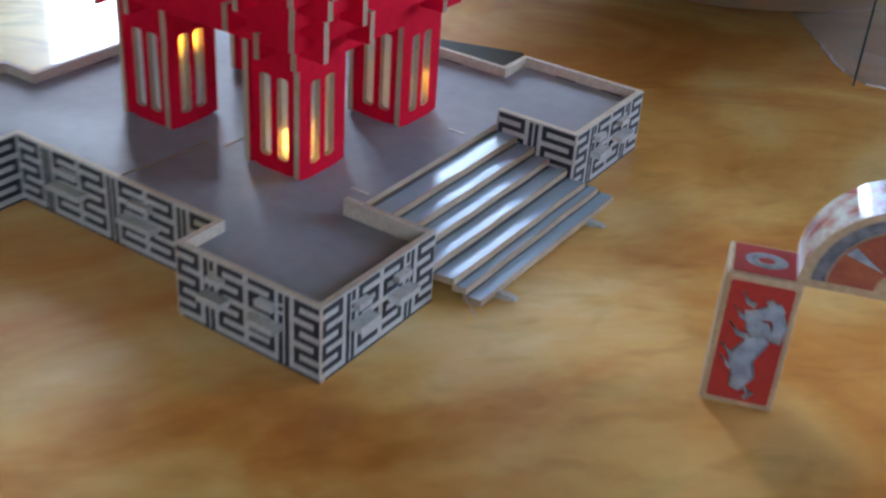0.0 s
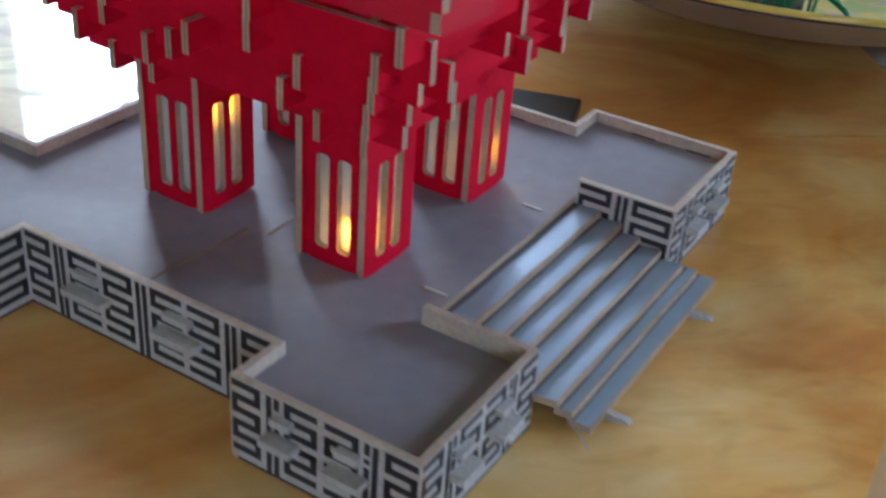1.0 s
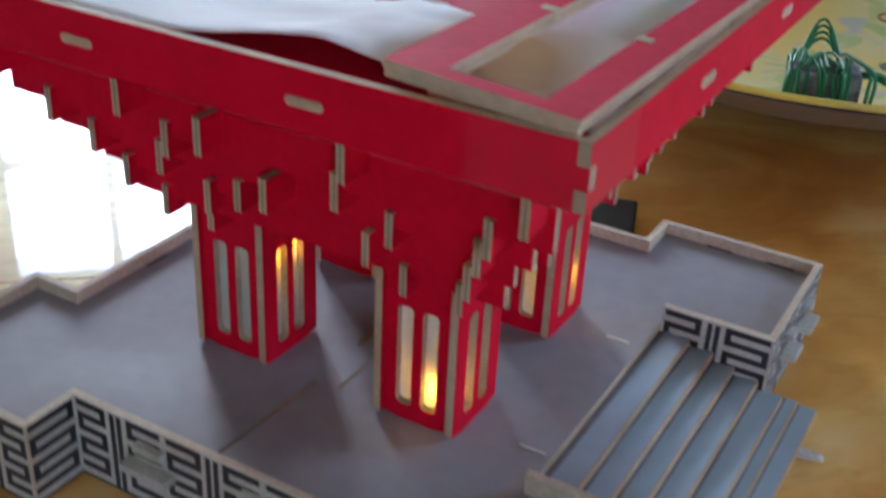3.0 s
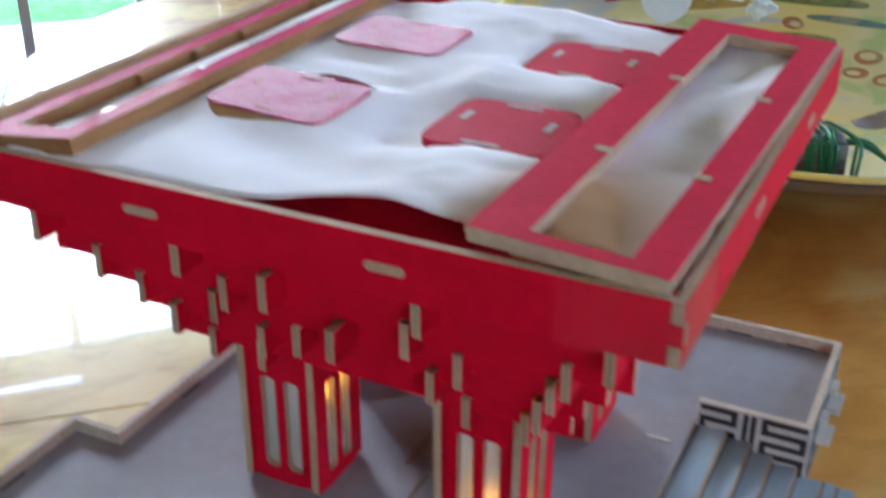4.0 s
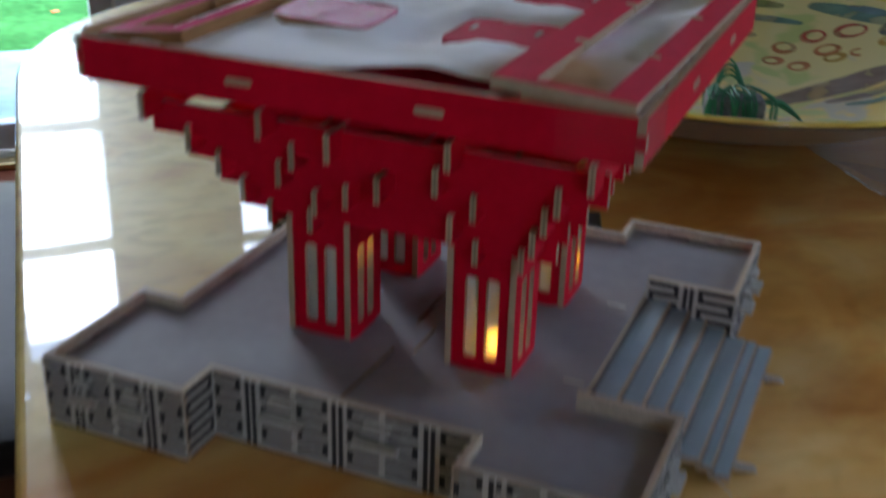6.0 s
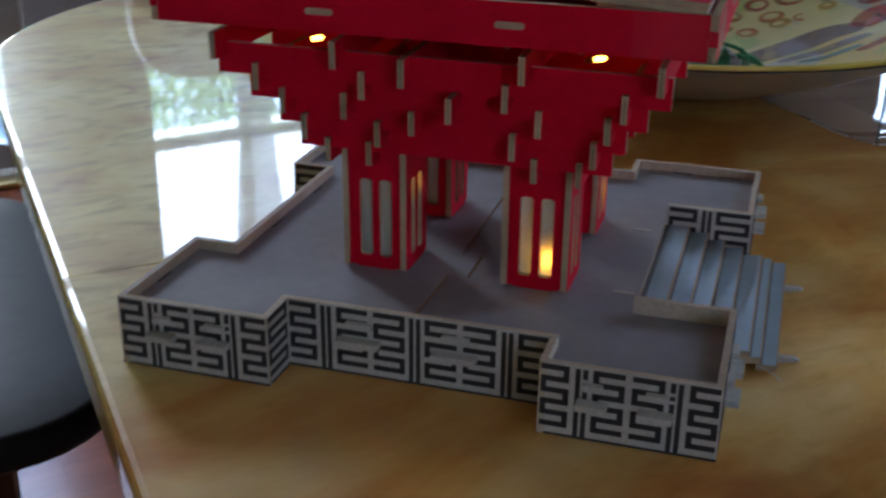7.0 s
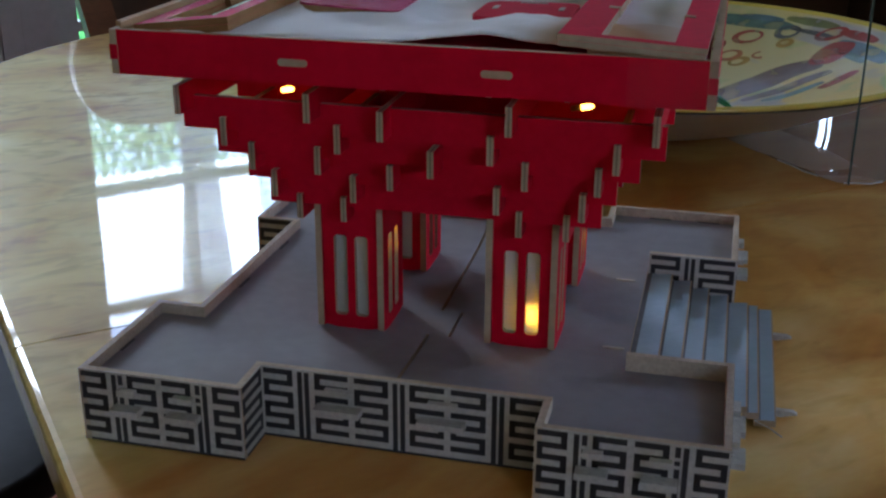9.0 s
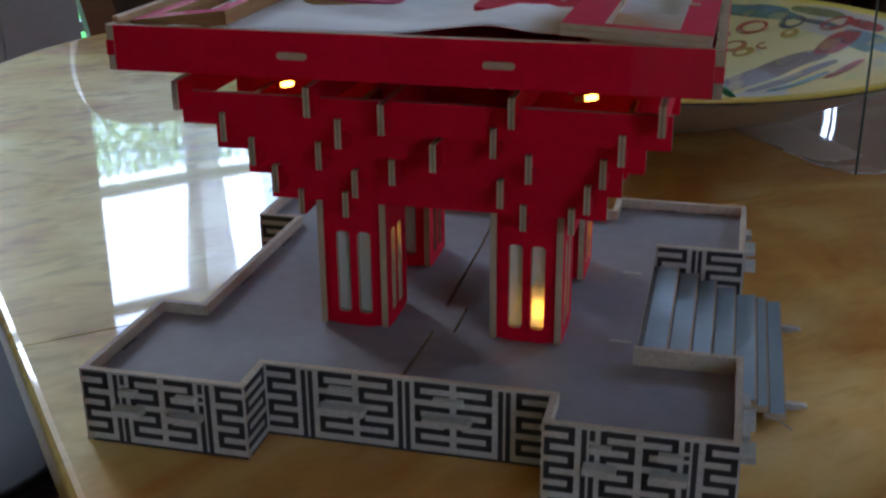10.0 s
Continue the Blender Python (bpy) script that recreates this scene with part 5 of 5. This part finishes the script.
def ribbon():
    """Green cord wound round a small dark box, with loose ends."""
    r = tagged(holder("green_cord", pose(0.084, 0.324, 0.042, 0, 0, 18)), "bright green cord wound round a small grey box in the bowl", "cord")
    part("tag", soft_box(-0.020, 0.020, -0.013, 0.013, -0.004, 0.018, 0.003), STONE, r, "small grey box inside the winding")
    rnd = random.Random(5)
    for k in range(15):  # turns round the box, crossing one another
        at, lean, fat = -0.019 + 0.0027 * k, rnd.uniform(-0.5, 0.5), rnd.uniform(1.0, 1.25)
        pts = []
        for w in range(0, 361, 24):
            q = radians(w)
            y, z = 0.0155 * fat * math.copysign(abs(math.cos(q)) ** 0.6, math.cos(q)), 0.0075 + 0.0130 * fat * math.copysign(abs(math.sin(q)) ** 0.6, math.sin(q))
            pts.append((at + lean * y + 0.001 * math.sin(3 * q + k), y, z))
        part("strand", tube(pts, 0.0011), GREEN, r)
    for k in range(6):  # loose ends
        dy, up = rnd.uniform(-0.006, 0.006), rnd.uniform(0.0, 0.006)
        pts = [(0.014 + 0.034 * q, dy * q + 0.002 * math.sin(7 * q + k), 0.012 + up * math.sin(3.1 * q) - 0.011 * q * q) for q in [w / 10 for w in range(11)]]
        part("strand", tube(pts, 0.0010), GREEN, r)
    for k in range(4):  # loops standing up behind
        pts = [(-0.014 + 0.022 * q, 0.010 + 0.014 * math.sin(3.1 * q) * (0.6 + 0.2 * k), 0.018 + (0.010 + 0.003 * k) * math.sin(3.1 * q)) for q in [w / 10 for w in range(11)]]
        part("strand", tube(pts, 0.0010), GREEN, r)


ribbon()
bm = tube([(0.2085, 0.2820, 0.0125), (0.2086, 0.2821, 0.2), (0.2085, 0.2820, 0.5), (0.2084, 0.2819, CEILING_Z)], 0.0008)
tagged(part("hanging_cord", bm, CORD), "thin dark green cord hanging from the ceiling over the table", "cord")


def toy_block():
    """An upright wooden block with red panels, a pale beast in relief on the front and a knot on top."""
    t = tagged(holder("toy_block", pose(0.2621, -0.0347, 0, 0, 0, 18.7) @ Matrix.Scale(1.07, 4)), "tan wooden toy block with red printed panels", "toy block")
    w, d, h = 0.0128, 0.0115, 0.054
    part("block", soft_box(-w, w, -d, d, 0, h, 0.0012), TAN, t)
    part("panel", plate(rounded(-w + 0.0022, w - 0.0022, 0.003, h - 0.0025, 0.0008), [], 0.0003, Matrix.Translation((0, -d - 0.00005, 0)) @ UPRIGHT_X), [SCARLET, SCARLET], t, "red panel on the front")
    part("panel", plate(rounded(-w + 0.002, w - 0.002, -d + 0.002, d - 0.002, 0.0008), [], 0.0003, Matrix.Translation((0, 0, h - 0.00005))), [SCARLET, SCARLET], t, "red panel on the top")
    def blob(points, r0):
        own = tube([(x, 0, z) for x, z in points], r0, 8)
        bmesh.ops.scale(own, vec=(1, 0.12, 1), verts=own.verts)
        bmesh.ops.translate(own, vec=(0, -d - 0.0005, 0), verts=own.verts)
        part("relief", own, SILVER, t, "pale blue printed relief", smooth=True)

    blob([(-0.002, 0.008), (0.0, 0.014), (-0.002, 0.021), (0.001, 0.027), (0.004, 0.031)], [0.002, 0.0042, 0.0046, 0.004, 0.003])
    blob([(0.004, 0.031), (0.001, 0.035), (-0.001, 0.039), (0.004, 0.041), (0.008, 0.044)], [0.003, 0.0042, 0.0036, 0.0032, 0.0018])
    blob([(0.007, 0.030), (0.0085, 0.036), (0.006, 0.042), (0.003, 0.046)], [0.0028, 0.0026, 0.0024, 0.0012])
    for z, q in ((0.016, -0.009), (0.021, -0.0095), (0.03, -0.008), (0.037, -0.008), (0.043, -0.006)):
        blob([(-0.001, z), (q * 0.6, z + 0.001), (q, z + 0.005)], [0.0013, 0.001, 0.0005])
    blob([(0.0, 0.010), (0.004, 0.007), (0.002, 0.0045)], [0.0018, 0.0015, 0.0008])
    bm2 = lathe([(0.0026, h + 0.0003), (0.0048, h + 0.0007), (0.0066, h + 0.0003)], 24)
    bmesh.ops.scale(bm2, vec=(1.1, 0.8, 1), verts=bm2.verts)
    part("knot", bm2, SILVER, t, "pale round knot")
    return t


block = toy_block()
SPAN = 0.0438
copy_thing(block, block.matrix_world @ Matrix.Translation((2 * SPAN, 0, 0)))


def arch():
    a = tagged(holder("toy_arch", block.matrix_world @ Matrix.Translation((SPAN, 0, 0.0544))), "printed wooden toy arch spanning two toy blocks", "toy arch")
    ro = 0.034
    loop = [(ro * math.cos(radians(w)), ro * math.sin(radians(w))) for w in range(0, 181, 6)]
    bm = plate(loop, [], 0.024, Matrix.Translation((0, 0.012, 0)) @ UPRIGHT_X)
    part("body", bm, [TAN, FOIL], a)
    for s, (r1, r2, mat, nm) in enumerate(((0.0300, 0.0255, STONE, "band"), (0.0250, 0.010, RUST, "field"))):
        lp = [(r1 * math.cos(radians(w)), 0.003 + r1 * 0.94 * math.sin(radians(w))) for w in range(0, 181, 6)]
        lp += [(r2 * math.cos(radians(w)), 0.003 + r2 * 0.94 * math.sin(radians(w))) for w in range(180, -1, -6)]
        part(nm, plate(lp, [], 0.0003, Matrix.Translation((0, -0.01195, 0)) @ UPRIGHT_X), [mat, mat], a)
    for w in (35, 75, 105, 145):
        p = [(0.011 * math.cos(radians(w)), 0.004 + 0.011 * math.sin(radians(w))), (0.0245 * math.cos(radians(w - 5)), 0.003 + 0.023 * math.sin(radians(w - 5))), (0.0245 * math.cos(radians(w + 5)), 0.003 + 0.023 * math.sin(radians(w + 5)))]
        part("ray", plate(p, [], 0.0003, Matrix.Translation((0, -0.0123, 0)) @ UPRIGHT_X), [SILVER, SILVER], a)


arch()


def plastic_sheet():
    """A thin crumpled clear sheet lying on the table."""
    bm = bmesh.new()
    nx, ny = 40, 40
    grid = []
    for j in range(ny + 1):
        row = []
        for i in range(nx + 1):
            p, q = i / nx, j / ny
            side = min(1.0, 3.2 * q)
            x = (0.164 + 0.36 * p) * (1 - side) + (0.114 + 0.41 * p) * side
            y = (0.355 - 0.055 * math.sin(min(1.0, p * 6) * math.pi / 2) + 0.10 * p) * (1 - q) + 0.62 * q
            edge = max(0.0, 1 - 9 * q)
            z = 0.0012 + 0.00004 * (1 + math.sin(x * 46 + 9 * noise.noise((x * 5, y * 5, 0)))) + edge * (0.0012 + 0.008 * max(0, noise.noise((x * 26, y * 22, 2.0))))
            y += 0.018 * noise.noise((x * 16, 1.0, 0)) * (1 - q)
            row.append(bm.verts.new((x, y, z)))
        grid.append(row)
    for p, q in zip(grid, grid[1:]):
        for i in range(nx):
            bm.faces.new((p[i], p[i + 1], q[i + 1], q[i]))
    front = [v.co.copy() for v in grid[0]]
    ob = part("plastic_sheet", bm, FILM, smooth=True)
    ob.visible_shadow = False
    for a, b in ((0, 3), (5, 8), (11, 20), (22, 40)):  # folded stretches of the edge, their bright glint put in as white
        hem = tube([p + Vector((0, 0.0015 * math.sin(k * 2.1), 0.0004)) for k, p in enumerate(front[a:b + 1])], 0.0006)
        part("folded_edge", hem, CHALK, ob, "white strip for the glint on the folded edge")
    ob.matrix_world = pose(0, 0, 0.0005)
    tagged(ob, "crumpled clear plastic sheet lying on the table", "plastic sheet")


plastic_sheet()


# ---- round the table ----
def upholstered_chair():
    c = tagged(holder("side_chair", ROOM @ pose(-0.34, 0.735, FLOOR_Z + 0.05, 0, 0, 90)), "black glossy leather dining chair with dark legs", "chair", group="dining chairs")
    bm = plate(rounded(-0.325, 0.325, -0.25, 0.21, 0.125, 8), [], 0.036, Matrix.Translation((0, 0, 0.444)))
    rim = [e for e in bm.edges if len(e.link_faces) == 2 and e.calc_face_angle(0) > 1.0]
    bmesh.ops.bevel(bm, geom=rim, offset=0.012, segments=3, affect="EDGES", profile=0.5)
    for f in bm.faces:
        f.material_index = 0
    part("seat", bm, LEATHER, c, smooth=True)
    part("seat_frame", soft_box(-0.20, 0.24, -0.13, 0.15, 0.40, 0.4435, 0.006), BROWN, c)
    part("backrest", soft_box(-0.27, 0.27, 0.19, 0.25, 0.50, 0.93, 0.02, 3), LEATHER, c, smooth=True)
    for x in (-0.19, 0.22):
        for y in (-0.12, 0.13):
            part("leg", tube([(x, y, -0.05), (x * 0.98, y * 0.98, 0.41)], [0.016, 0.022], 8), BROWN, c)
    return c


upholstered_chair()


def wooden_chair():
    """A balloon-backed chair at the far end of the table."""
    c = tagged(holder("end_chair", ROOM @ pose(0.210, 1.14, FLOOR_Z + 0.05)), "red-brown wooden balloon-backed dining chair with a dark panel", "chair", group="dining chairs")
    base = FLOOR_Z + 0.05

    def oval(inset):
        a, up = 0.126 - inset, 0.102 - inset
        arc = [(a * math.copysign(abs(math.cos(radians(w))) ** 0.667, math.cos(radians(w))), 0.07 + up * math.sin(radians(w)) ** 0.667 - base) for w in range(0, 181, 4)]
        side = []
        for k in range(1, 13):
            q = k / 12
            side.append((0.126 - inset - 0.034 * min(1.0, 2.2 * q) ** 0.8, 0.07 - base - (0.36 - inset) * q))
        return [(x, z) for x, z in side[::-1]] + arc + [(-x, z) for x, z in side]

    outer, inner = oval(0.0), oval(0.040)
    part("back_frame", plate(outer, [inner], 0.030, Matrix.Translation((0, 0.015, 0)) @ UPRIGHT_X), [REDWOOD, REDWOOD], c, "red-brown curved back frame")
    part("back_panel", plate(oval(0.0402), [], 0.012, Matrix.Translation((0, 0.014, 0)) @ UPRIGHT_X), [BROWN, BROWN], c, "dark brown back panel")
    # bright tube added as the window light along the rail's top edge
    part("rail_glint", tube([(x, -0.0125, z) for x, z in outer if z > 0.06 - base], 0.0014), RAIL_GLINT, c, "pale strip for the light along the rail edge")
    for x in (-0.19, 0.19):
        part("leg", tube([(x, 0.38, -0.05), (x, 0.38, 0.41)], [0.016, 0.021], 8), BROWN, c)
        part("leg", tube([(x * 0.6, 0.02, -0.05), (x * 0.5, 0.01, 0.43)], [0.016, 0.021], 8), BROWN, c)
    part("seat", soft_box(-0.22, 0.22, -0.02, 0.42, 0.42, 0.46, 0.012), BROWN, c)


wooden_chair()


def cabinet():
    c = tagged(holder("cupboard", ROOM @ pose(1.75, 2.28, FLOOR_Z)), "dark brown wooden cupboard against the wall", "cupboard")
    part("body", soft_box(-0.62, 0.9, -0.28, 0.3, 0.0, 1.34, 0.006), BROWN, c)
    for x0, x1 in ((-0.6, 0.13), (0.15, 0.88)):
        d = part("door", soft_box(x0, x1, -0.305, -0.282, 0.06, 1.30, 0.004), BROWN, c)
        part("handle", soft_box(x0 + 0.03, x0 + 0.045, -0.325, -0.306, 0.7, 0.85, 0.004), STONE, d, "grey metal handle")


cabinet()


def carton():
    c = tagged(holder("cardboard_box", pose(-0.43, 0.765, 0, 0, 0, 2)), "green cardboard box with orange and navy band on the table", "box")
    part("body", soft_box(-0.073, 0.073, -0.042, 0.042, 0.0, 0.115, 0.0015), TEAL, c, "green cardboard body")
    for x0, x1, mat, label in ((-0.0712, -0.002, ORANGE, "orange printed panel"), (-0.002, 0.062, NAVY, "navy blue printed panel"), (0.062, 0.0712, ORANGE, "orange printed panel")):
        part("panel", box(x0, x1, -0.0426, -0.0421, 0.001, 0.033), mat, c, label)
    part("edge_strip", box(-0.0738, -0.0718, -0.0428, -0.0422, 0.0, 0.034), CHALK, c, "white edge strip")


carton()
